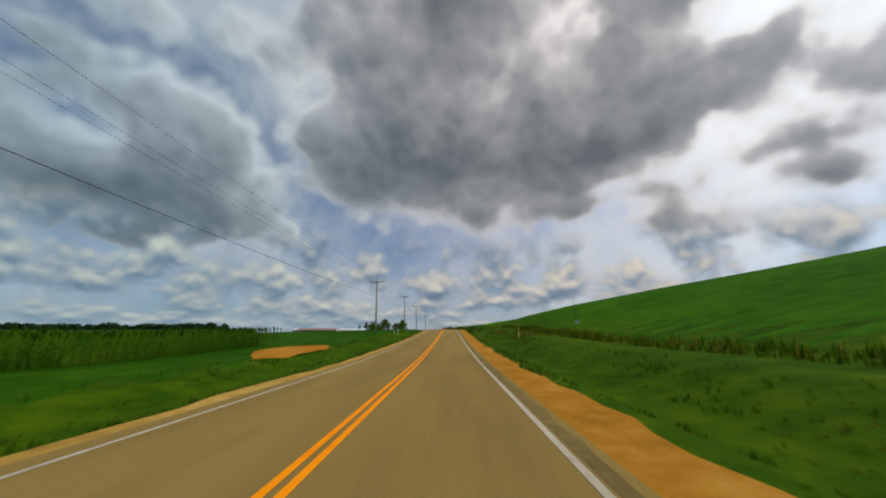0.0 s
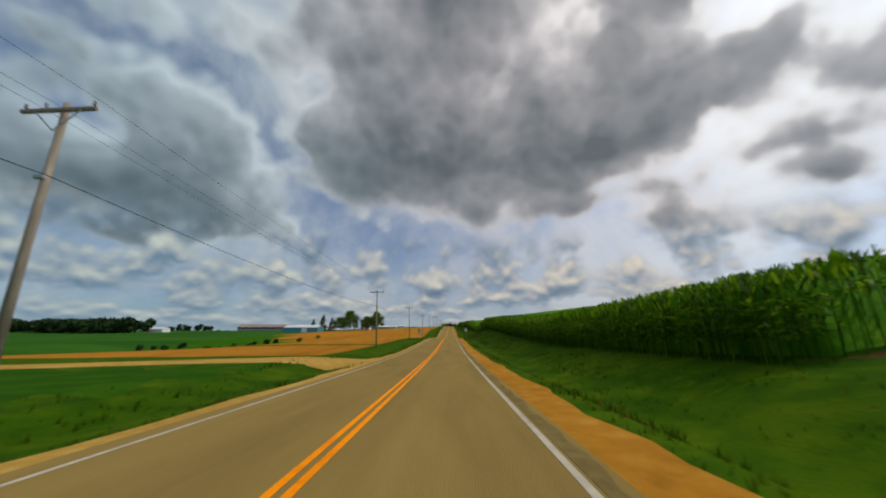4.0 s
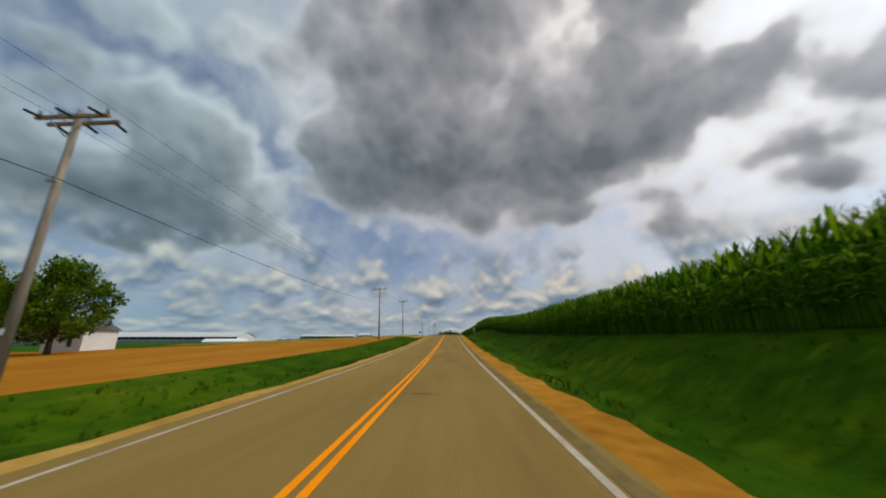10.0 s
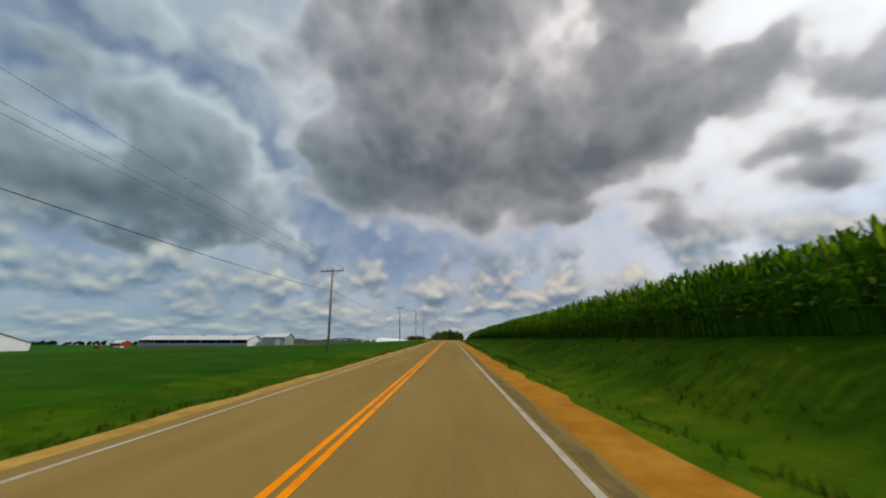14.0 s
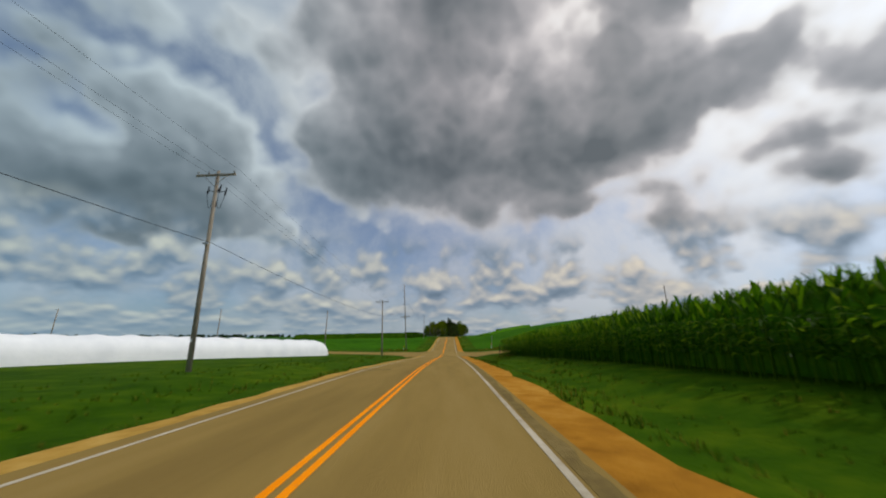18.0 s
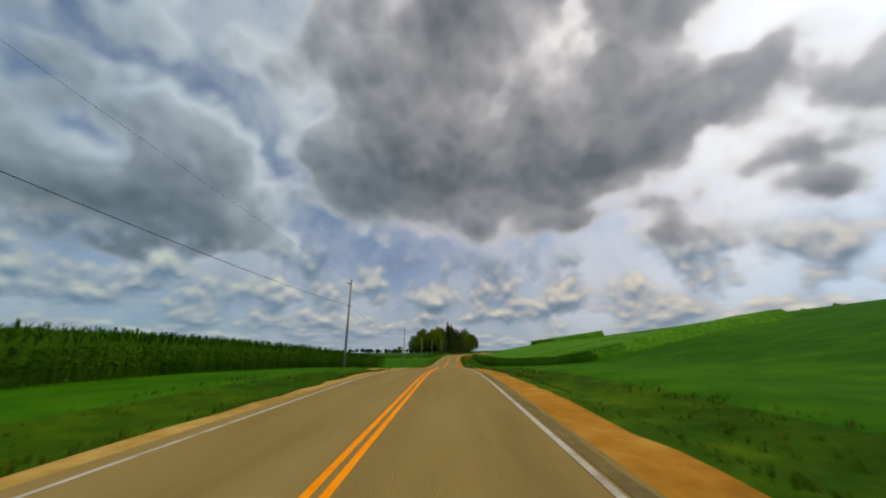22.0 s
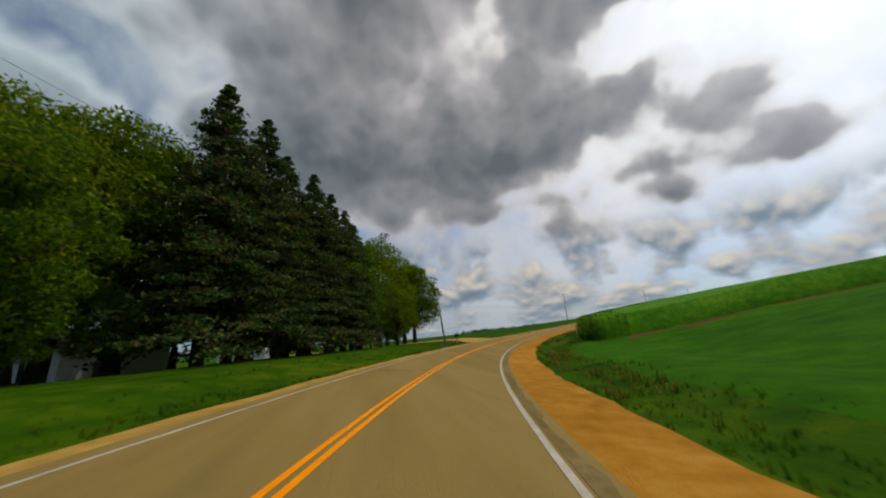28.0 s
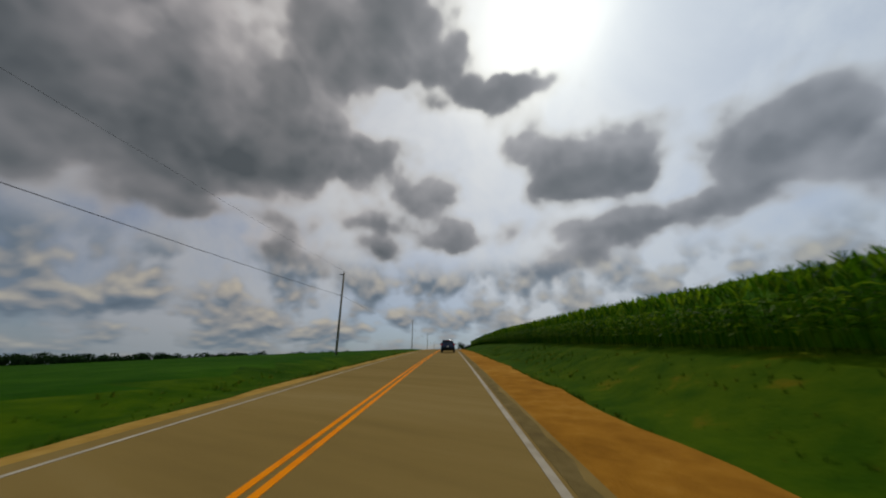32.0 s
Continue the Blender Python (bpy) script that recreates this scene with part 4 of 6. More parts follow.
def leaf_quads(rng, p, u, size):
    n = len(p)
    nrm = u + rng.normal(0, 0.7, (n, 3))
    nrm /= np.linalg.norm(nrm, axis=1)[:, None]
    a = np.cross(nrm, rng.normal(0, 1, (n, 3)))
    a /= np.linalg.norm(a, axis=1)[:, None]
    b = np.cross(nrm, a)
    s = size * rng.uniform(0.6, 1.4, n)[:, None]
    v = np.stack([p - a * s, p - b * s * 0.55 + a * s * 0.2, p + a * s, p + b * s * 0.55 - a * s * 0.2], 1).reshape(-1, 3)
    return v, np.arange(n * 4).reshape(-1, 4)


def broadleaf(name, h, w, seed, leaves, size, mat, label, category="tree", trunk=0.28, group=""):
    """A tapered trunk with limbs and a crown of leaf clumps; stands at the origin."""
    rng = np.random.RandomState(seed)
    root = thing(name, Matrix.Identity(4), label, category, group)
    th = h * trunk
    bm = rod(B(), (0, 0, -0.3), (rng.uniform(-.02, .02) * h, 0, th), 0.028 * h, 0.019 * h, 9)
    lobes = []
    top = Vector((0, 0, th))
    n = 15
    for k in range(n):
        a = 2.4 * k + rng.uniform(-0.4, 0.4)
        f = k / (n - 1)
        z = th * 0.9 + (h - th) * (0.12 + 0.72 * f)
        reach = w * 0.5 * (0.62 if f < 0.75 else 0.25) * math.sin(math.pi * min(0.95, 0.25 + 0.6 * f)) * rng.uniform(0.75, 1.15)
        tip = Vector((reach * math.cos(a), reach * math.sin(a), z))
        rod(bm, top + Vector((0, 0, (z - th) * 0.25)), tip, 0.009 * h, 0.003 * h, 6)
        lobes.append((tip.x, tip.y, tip.z, w * rng.uniform(0.13, 0.24)))
        for j in range(3):                                  # sprays that break the outline
            b, lift = a + rng.uniform(-1.1, 1.1), rng.uniform(-0.05, 0.06)
            out = reach + w * rng.uniform(0.04, 0.14)
            lobes.append((out * math.cos(b), out * math.sin(b), z + h * lift * (0.6 + f), w * rng.uniform(0.06, 0.11)))
    lobes.append((0, 0, th + (h - th) * 0.5, w * 0.27))
    rod(bm, top, (0, 0, h * 0.9), 0.017 * h, 0.004 * h, 7)
    part("trunk", bm, M["bark"], root, "dark rough bark", True)
    p, u = blob_points(rng, leaves, lobes)
    base = th * 0.42
    p[:, 2] = np.where(p[:, 2] < base, base + (base - p[:, 2]) * rng.uniform(0, 1.2, leaves), p[:, 2])
    v, q = leaf_quads(rng, p, u, size)
    ob = new("crown", big_mesh("crown", v, q, mat))
    ob.parent = root
    return root


def conifer(name, h, w, seed, needles, size, label, group=""):
    rng = np.random.RandomState(seed)
    root = thing(name, Matrix.Identity(4), label, "tree", group)
    bm = rod(B(), (0, 0, -0.3), (0, 0, h * 0.97), 0.02 * h, 0.002 * h, 9)
    pts, nrm = [], []
    tiers = int(h * 1.7)
    per = max(6, needles // tiers)
    for k in range(tiers):
        f = (k + 0.5) / tiers
        z = h * (0.10 + 0.89 * f)
        reach = w * 0.5 * (1 - f) ** 0.65 * rng.uniform(0.75, 1.12) + 0.12
        arms = 7
        for j in range(arms):
            a = rng.uniform(0, 6.28)
            ra = reach * rng.uniform(0.7, 1.15)
            tip = Vector((ra * math.cos(a), ra * math.sin(a), z - ra * rng.uniform(0.12, 0.34)))
            if k % 2 == 0 and j < 5:
                rod(bm, (0, 0, z), tip, 0.004 * h, 0.001 * h, 4)
            m = int(per / arms * (1.6 * (1 - f) + 0.25)) + 2
            g = rng.uniform(0.18, 1.0, m) ** 0.7
            c = np.array([0, 0, z]) + (np.array(tip) - np.array([0, 0, z])) * g[:, None]
            c[:, :2] += rng.normal(0, 0.10 * reach + 0.05, (m, 2))
            c[:, 2] -= np.abs(rng.normal(0, 0.22, m))
            pts.append(c)
            nrm.append(np.stack([np.full(m, math.cos(a) * .5), np.full(m, math.sin(a) * .5), np.full(m, 0.8)], 1))
    part("trunk", bm, M["bark"], root, "dark rough bark", True)
    v, q = leaf_quads(rng, np.concatenate(pts), np.concatenate(nrm), size)
    ob = new("crown", big_mesh("crown", v, q, M["needle"]))
    ob.parent = root
    return root


def spot(root, s, d, turn=0.0, size=1.0, up=0.0):
    """Stand a copy of a tree beside the road."""
    m = Matrix.Translation(at(s, d, up)) @ pose(0, 0, 0, 0, 0, turn)
    c = copy_thing(root, m)
    c.scale = (size, size, size)
    return c


maple = broadleaf("maple_tree", 20.0, 15.0, 11, 22000, 0.17, M["leaf_light"], "tall leafy yellow-green maple beside the bend", group="roadside grove", trunk=0.19)
elm = broadleaf("elm_tree", 17.0, 12.0, 12, 19000, 0.16, M["leaf"], "tall dark leafy tree in the grove", group="roadside grove", trunk=0.15)
spruce = conifer("spruce_tree", 24.0, 11.0, 13, 26000, 0.17, "tall dark spruce in the grove", group="roadside grove")
yard_tree = broadleaf("yard_tree", 14.0, 13.0, 14, 9000, 0.25, M["leaf"], "round dark green farmyard tree", trunk=0.12)
yard_spruce = conifer("spruce_tree", 10.0, 5.5, 15, 1800, 0.28, "small dark spruce in the farmyard")
field_tree = broadleaf("field_tree", 9.0, 9.0, 16, 1400, 0.35, M["leaf"], "lone round tree far across the fields", trunk=0.18)
PROTOTYPES = [maple, elm, spruce, yard_tree, yard_spruce, field_tree]

for s, d, turn, size in ((1108, -31, 10, 0.68), (1112, -24, 120, 0.88), (1117, -33, 300, 1.0), (1152, -13.5, 80, 0.45), (1160, -22, 150, 1.05), (1166.5, -21, 30, 0.85), (1164, -30, 260, 0.9), (1121, -25, 60, 0.97), (1124, -25, 200, 1.0), (1127, -24, 70, 1.06), (1115, -20, 330, 0.76)):
    spot(maple, s, d, turn, size)
for s, d, turn, size in ((1118, -19, 0, 0.78), (1138, -17.5, 140, 0.98), (1145, -16, 310, 0.85), (1156, -26, 200, 0.95), (1167.5, -19.5, 90, 1.0), (1133, -21, 250, 1.05), (1124, -32, 30, 1.0), (1130, -40, 80, 0.95), (1126, -46, 10, 0.9), (1136, -31, 130, 0.95), (1172, -27, 40, 0.6), (1171, -27, 0, 0.36), (1110, -27, 20, 0.4), (1113, -22, 70, 0.36), (1117, -21.5, 160, 0.36), (1120.5, -21, 250, 0.32), (1109, -33, 300, 0.45), (1124, -20.5, 40, 0.34), (1168, -26, 180, 0.4), (1164, -27, 60, 0.42), (1173, -31, 240, 0.85), (1161, -33, 20, 0.95), (1142, -30, 220, 0.9), (1141, -22, 60, 1.1)):
    spot(elm, s, d, turn, size)
for s, d, turn, size in ((1127.4, -17.5, 90, 0.98), (1130.6, -16.5, 200, 0.93), (1136, -15.2, 40, 0.8), (1133.5, -16.5, 10, 0.84), (1138.6, -14.9, 70, 0.75), (1143.6, -15, 110, 0.66), (1133, -19, 150, 0.8), (1141, -14.6, 20, 0.7), (1146, -15.5, 320, 0.6)):
    spot(spruce, s, d, turn, size)
for s, d, turn, size in ((453, -85, 0, 1.3), (448, -61, 100, 1.15), (458, -96, 200, 0.9), (450, -70, 60, 0.9)):
    spot(yard_tree, s, d, turn, size)
for s, d, turn, size in ((462, -112, 0, 1.5), (466, -122, 50, 1.1), (459, -103, 20, 1.2)):
    spot(yard_spruce, s, d, turn, size)
for s, d, turn, size in ((153, -33, 0, 0.6), (1128, -60, 40, 0.7), (620, -260, 0, 0.8), (640, -280, 90, 0.7), (1000, 255, 20, 0.9), (1012, 268, 110, 0.6), (1005, 262, 220, 1.0), (1290, -330, 0, 0.9), (1500, 60, 0, 1.1), (1515, 75, 70, 0.9), (1490, 42, 70, 0.8),
                         (215, 118, 0, 0.3), (228, 126, 0, 0.25), (985, 160, 0, 0.35), (1100, 205, 0, 0.9), (1085, 190, 0, 0.7), (1240, -230, 0, 0.9), (1160, -380, 0, 1.0), (1200, -390, 0, 0.8)):
    spot(field_tree, s, d, turn, size)

for proto in PROTOTYPES:
    for o in (*proto.children_recursive, proto):
        bpy.data.objects.remove(o)


# far woods: lines of crowns that nobody could count
def far_wood(name, line, h, depth, n, label, seed, size=1.9, mat="far_leaf"):
    rng = np.random.RandomState(seed)
    lobes = []
    pts = np.array([plan(*p) for p in line])
    seg = np.linspace(0, len(pts) - 1, n)
    for f in seg:
        k = min(int(f), len(pts) - 2)
        p = pts[k] + (pts[k + 1] - pts[k]) * (f - k) + rng.normal(0, depth / 3, 2)
        z = float(ground_z(p[:1], p[1:])[0])
        hh = h * rng.uniform(0.7, 1.15)
        for j in range(4):
            lobes.append((p[0] + rng.normal(0, hh * .16), p[1] + rng.normal(0, hh * .16), z + hh * rng.uniform(0.2, 0.72), hh * rng.uniform(0.2, 0.34)))
    p, u = blob_points(rng, n * 170, lobes)
    v, q = leaf_quads(rng, p, u, size)
    tagged(new(name, big_mesh(name, v, q, M[mat])), label, "woods", kind="stuff")


far_wood("far_woods", [(609, -430), (630, -560), (690, -1000)], 20, 30, 300, "dark green wood across the fields", 1)
far_wood("far_woods", [(900, -520), (910, -610)], 15, 20, 12, "dark green wood across the fields", 2)
far_wood("far_woods", [(302, -70), (290, -84), (280, -104)], 2.8, 13, 15, "low scrub along a grassy draw", 3, 0.5)
far_wood("far_woods", [(1500, -700), (1150, -950), (700, -1300)], 11, 40, 320, "hazy dark tree line at the horizon", 4, 2.0)
far_wood("far_woods", [(1700, -500), (1850, -300), (1880, -150)], 12, 30, 120, "hazy dark tree line at the horizon", 5, 1.6)
far_wood("far_woods", [(900, 420), (1050, 330), (1130, 300)], 12, 25, 36, "dark wood along the crest of the hill", 6)
far_wood("far_woods", [(1560, 30), (1600, 10), (1660, -5)], 10, 12, 14, "dark trees where the road tops the rise", 8, 0.8)
far_wood("far_woods", [(1720, -80), (1640, -250), (1570, -430)], 14, 14, 200, "dark tree line beyond the fields", 11, 1.0)



# ---------------------------------------------------------------- utility poles and wires
def utility_pole(m, h=8.8, kind="arm", lean=0.0):
    labels = {"arm": "weathered wooden utility pole with a crossarm", "double": "weathered wooden utility pole with a braced double crossarm", "bare": "weathered wooden utility pole with no crossarm",
              "switch": "weathered wooden pole with crossarm and fuse switches", "tall": "tall wooden pole with side insulators above a crossarm"}
    root = thing("utility_pole", m @ pose(0, 0, 0, 0, lean, 0), labels[kind], "utility pole", "roadside poles")
    bm = rod(B(), (0, 0, -0.5), (0, 0, h), 0.14, 0.09, 14)
    part("pole", bm, M["wood"], root, "", True)
    part("tag", box(B(), -0.05, 0.05, -0.166, -0.150, 1.5, 1.68), M["white_paint"], root, "small pale tag")
    za = {"tall": h * 0.5}.get(kind, h - 0.35)
    if kind != "bare":
        for k, y in enumerate((-0.17, 0.17) if kind in ("double", "tall") else (-0.17,)):
            part("crossarm", box(B(), -1.2, 1.2, y - 0.05, y + 0.05, za - 0.06, za + 0.06, 0.01), M["wood"], root)
        for sx in (-1, 1):
            bm = rod(B(), (sx * 0.72, -0.19, za - 0.05), (0, -0.19, za - 0.75), 0.022, 0.022, 6)
            part("brace", bm, M["grey_metal"], root)
        for x in (-1.1, -0.45, 1.1):
            bm = rod(B(), (x, -0.17, za + 0.05), (x, -0.17, za + 0.13), 0.018, 0.018, 6)
            rod(bm, (x, -0.17, za + 0.13), (x, -0.17, za + 0.19), 0.05, 0.045, 8)
            rod(bm, (x, -0.17, za + 0.19), (x, -0.17, za + 0.25), 0.03, 0.045, 8)
            part("insulator", bm, M["porcelain"], root)
    if kind == "double":
        for x in (-1.0, 0.0, 1.0):
            for y in (-1, 1):
                bm = rod(B(), (x, y * 0.22, za), (x, y * 0.62, za - 0.05), 0.045, 0.045, 8)
                part("strain_insulator", bm, M["dark_metal"], root)
    if kind == "switch":
        for x, y in ((-0.42, -0.1), (0.4, -0.25), (0.45, 0.2)):
            bm = rod(B(), (0, 0, za - 1.05), (x, y, za - 0.95), 0.025, 0.025, 6)
            rod(bm, (x, y, za - 1.2), (x + 0.08, y, za - 0.72), 0.05, 0.035, 8)
            part("fuse_switch", bm, M["dark_metal"], root)
            bm = B()
            prev = Vector((x, y, za - 1.2))
            for k in range(1, 9):
                f = k / 8
                nxt = Vector((x * (1 - f * 0.7), y * (1 - f), za - 1.2 - 0.9 * math.sin(f * 2.6)))
                rod(bm, prev, nxt, 0.012, 0.012, 5)
                prev = nxt
            part("jumper_wire", bm, M["black_paint"], root)
    if kind in ("tall", "bare"):
        for k in range(3 if kind == "tall" else 1):
            z = h - 0.25 - (k + 0.7) * h * 0.11 if kind == "tall" else h - 0.25
            bm = rod(B(), (-0.1, 0, z), (-0.5, 0, z + 0.10), 0.06, 0.035, 8)
            part("side_insulator", bm, M["dark_metal"], root)
    if kind == "bare":
        bm = rod(B(), (0, 0, h), (0, 0, h + 0.22), 0.03, 0.05, 8)
        part("insulator", bm, M["porcelain"], root)
    low = 0.60 if kind == "switch" else 0.70
    part("cable_clamp", box(B(), -0.16, 0.16, -0.2, -0.12, h * low - 0.06, h * low + 0.06, 0.01), M["grey_metal"], root)
    return root


# s, d, height, kind, lean
POLES = [(-14, -10.3, 8.8, "arm", -1.8), (55, -10.3, 8.8, "arm", -1.3), (89.3, -10.3, 8.8, "arm", -1.8), (121, -10.3, 8.8, "arm", -1.8), (167, -10.3, 8.8, "arm", -1.8), (214, -10.3, 8.8, "arm", -1.8), (259, -10.3, 9.0, "arm", -1.8),
         (306, -10.3, 9.2, "arm", -0.8), (354, -10.3, 8.8, "arm", -1.8), (404, -10.3, 8.6, "double", -1.3), (452, -10.3, 8.8, "arm", -1.8), (487, -11.2, 9.3, "arm", -2.2), (540, -10.3, 8.2, "arm", -2.4), (587, -10.3, 8.4, "arm", -1.8), (635, -10.3, 8.4, "arm", -1.8),
         (682.5, -11.2, 11.0, "switch", -2.0), (729.5, -12.1, 11.7, "switch", -2), (774, -10.6, 10.0, "arm", -2.0), (803, -9.9, 17.4, "tall", -3.5), (859, -9.8, 9.6, "bare", 1.2), (906, -9.8, 9.2, "bare", 0.3), (953, -9.8, 8.6, "bare", 0), (1000, -9.8, 8.6, "bare", 0),
         (1050, -9.8, 8.6, "bare", 0), (1097, -11.5, 8.8, "double", 0.8), (1152.2, -6.4, 7.6, "bare", -6.5), (1228, -10.5, 9.4, "bare", 0.3), (1302, -10.5, 9.2, "bare", 0), (1376, -10.5, 9.2, "bare", 0), (1450, -10.5, 9.2, "bare", 0), (1524, -10.5, 9.2, "bare", 0)]
SIDE_POLES = [(797, -29.5, 9.5), (797, -57, 9.5), (797, 56, 9.5), (797, 100, 9.5), (797, -100, 9.5)]
for s, d, h in SIDE_POLES:
    utility_pole(along(s, d, 0, 90), h, "bare", 0)

tops = []
for s, d, h, kind, lean in POLES:
    m = along(s, d)
    utility_pole(m, h, kind, lean)
    tops.append((m, h, kind))


def wire(name, pts, r, sag, label, mat="black_paint"):
    """A line that hangs from point to point."""
    bm = B()
    for a, b in zip(pts, pts[1:]):
        n = 10
        prev = a
        for k in range(1, n + 1):
            f = k / n
            p = a.lerp(b, f) - Vector((0, 0, sag * 4 * f * (1 - f)))
            rod(bm, prev, p, r, r, 4)
            prev = p
    me = bpy.data.meshes.new(name)
    bm.to_mesh(me)
    bm.free()
    me.materials.append(M[mat])
    tagged(new(name, me), label, "cable")


for x, lo in ((-1.1, 0.0), (-0.45, 0.0), (1.1, 0.0)):
    pts = []
    for m, h, kind in tops:
        za = h * 0.5 if kind == "tall" else h - 0.35
        pts.append(m @ (Vector((0, 0, h + 0.2)) if kind == "bare" else Vector((x, -0.17, za + 0.24))))
    last = 18 if x != -0.45 else len(pts)
    wire("power_line", pts[:last] if x != -0.45 else pts, 0.006, 0.45, "thin overhead power line strung between poles")
hooks = [m @ Vector((0.12, -0.17, h * (0.60 if kind == "switch" else 0.70))) for m, h, kind in tops]
k = [i for i, row in enumerate(POLES) if row[3] == "switch"][0]
case_at = hooks[k - 1].lerp(hooks[k], 0.96) - Vector((0, 0, 0.6 * 4 * 0.96 * 0.04))
case = thing("splice_case", Matrix.Translation(case_at), "black splice case hanging on the phone cable", "splice case")
part("body", rod(B(), (0, -0.34, -0.12), (0, 0.34, -0.12), 0.13, 0.13, 12), M["black_paint"], case, "", True)
for y in (-0.34, 0.34):
    part("end_cap", rod(B(), (0, y, -0.12), (0, y * 1.35, -0.09), 0.11, 0.04, 12), M["dark_metal"], case, "", True)
    part("strap", rod(B(), (0, y * 0.7, -0.02), (0, y * 0.7, 0.03), 0.02, 0.02, 6), M["grey_metal"], case)
wire("phone_cable", hooks, 0.013, 0.6, "thick black phone cable strung below the power lines")

# ---------------------------------------------------------------- farm buildings
def gable(bm, x0, x1, y0, y1, z, rise, eave=0.5, thick=0.12, axis="x"):
    """A pitched roof over a rectangle, ridge along axis."""
    if axis == "x":
        ym = (y0 + y1) / 2
        prof = [(y0 - eave, z - eave * rise / ((y1 - y0) / 2)), (ym, z + rise), (y1 + eave, z - eave * rise / ((y1 - y0) / 2))]
        ends = [[bm.verts.new((x, y, zz + o)) for y, zz in prof for o in (0, thick)] for x in (x0 - eave, x1 + eave)]
    else:
        xm = (x0 + x1) / 2
        prof = [(x0 - eave, z - eave * rise / ((x1 - x0) / 2)), (xm, z + rise), (x1 + eave, z - eave * rise / ((x1 - x0) / 2))]
        ends = [[bm.verts.new((x, y, zz + o)) for x, zz in prof for o in (0, thick)] for y in (y0 - eave, y1 + eave)]
    a, b = ends
    for i, j in ((1, 3), (3, 5), (2, 0), (4, 2)):
        bm.faces.new((a[i], b[i], b[j], a[j]))
    for i, j in ((0, 1), (5, 4)):
        bm.faces.new((a[i], b[i], b[j], a[j]))
    for e in ends:
        bm.faces.new((e[0], e[1], e[3], e[2]))
        bm.faces.new((e[2], e[3], e[5], e[4]))
    bmesh.ops.recalc_face_normals(bm, faces=bm.faces)
    return bm


def gable_end(bm, x, y0, y1, z, rise, t=0.15):
    pts = [(y0, z), (y1, z), ((y0 + y1) / 2, z + rise)]
    a = [bm.verts.new((x, y, zz)) for y, zz in pts]
    b = [bm.verts.new((x + t, y, zz)) for y, zz in pts]
    bm.faces.new(a)
    bm.faces.new(b[::-1])
    for i in range(3):
        j = (i + 1) % 3
        bm.faces.new((a[i], a[j], b[j], b[i]))
    bmesh.ops.recalc_face_normals(bm, faces=bm.faces)
    return bm


def dairy_barn(s, d0, d1, width, wall, rise, label, roof="tin_white", turn=0.0, curtain="grey_metal"):
    """A long open-sided barn whose long side lies across the road's direction; its near side faces the road traffic."""
    m = Matrix.Translation(at(s, (d0 + d1) / 2)) @ pose(0, 0, 0, 0, 0, heading(s) + turn)
    root = thing("dairy_barn", m, label, "barn")
    L = abs(d1 - d0) / 2
    zs = [at(s, d)[2] - m.translation.z for d in np.linspace(d0, d1, 7)]
    lo = min(zs) - 0.6
    part("roof", gable(B(), -L, L, 0, width, wall, rise), M[roof], root, "pale metal roof")
    part("knee_wall", box(B(), -L, L, 0, 0.2, lo, wall * 0.28), M["concrete"], root, "low concrete wall")
    part("wall", box(B(), -L, L, width - 0.2, width, lo, wall), M["white_paint"], root)
    # added dark sheet along the middle: the barn's inner shade put in as colour
    part("inside", box(B(), -L + 0.3, L - 0.3, width * 0.5, width * 0.5 + 0.1, lo, wall), M["shadow_inside"], root, "dark sheet standing in for the shade inside")
    part("curtain", box(B(), -L, L, 0.06, 0.14, wall * 0.28, wall * 0.55), M[curtain], root, "rolled grey side curtain")
    n = max(4, int(2 * L / 6))
    for k in range(n + 1):
        x = -L + 0.15 + (2 * L - 0.3) * k / n
        part("post", box(B(), x - 0.12, x + 0.12, 0.02, 0.26, lo, wall), M["grey_metal"], root)
    for x in (-L, L - 0.15):
        part("gable_wall", gable_end(box(B(), x, x + 0.15, 0.26, width - 0.2, lo, wall), x, 0, width, wall, rise), M["white_paint"], root, "white metal gable")
    for k in range(3):
        x = -L * 0.6 + k * L * 0.6
        part("ridge_vent", box(B(), x - 1, x + 1, width / 2 - 0.4, width / 2 + 0.4, wall + rise, wall + rise + 0.4, 0.03), M["grey_metal"], root)
    return root


dairy_barn(662, -305, -165, 26, 4.6, 4.0, "very long white-roofed dairy barn with open sides")
dairy_barn(698, -131, -84, 12, 3.2, 1.8, "long low white-roofed open-sided cattle barn")
dairy_barn(560, -250, -185, 16, 4.0, 3.2, "long old barn with a faded red-brown roof", "tin_brown")


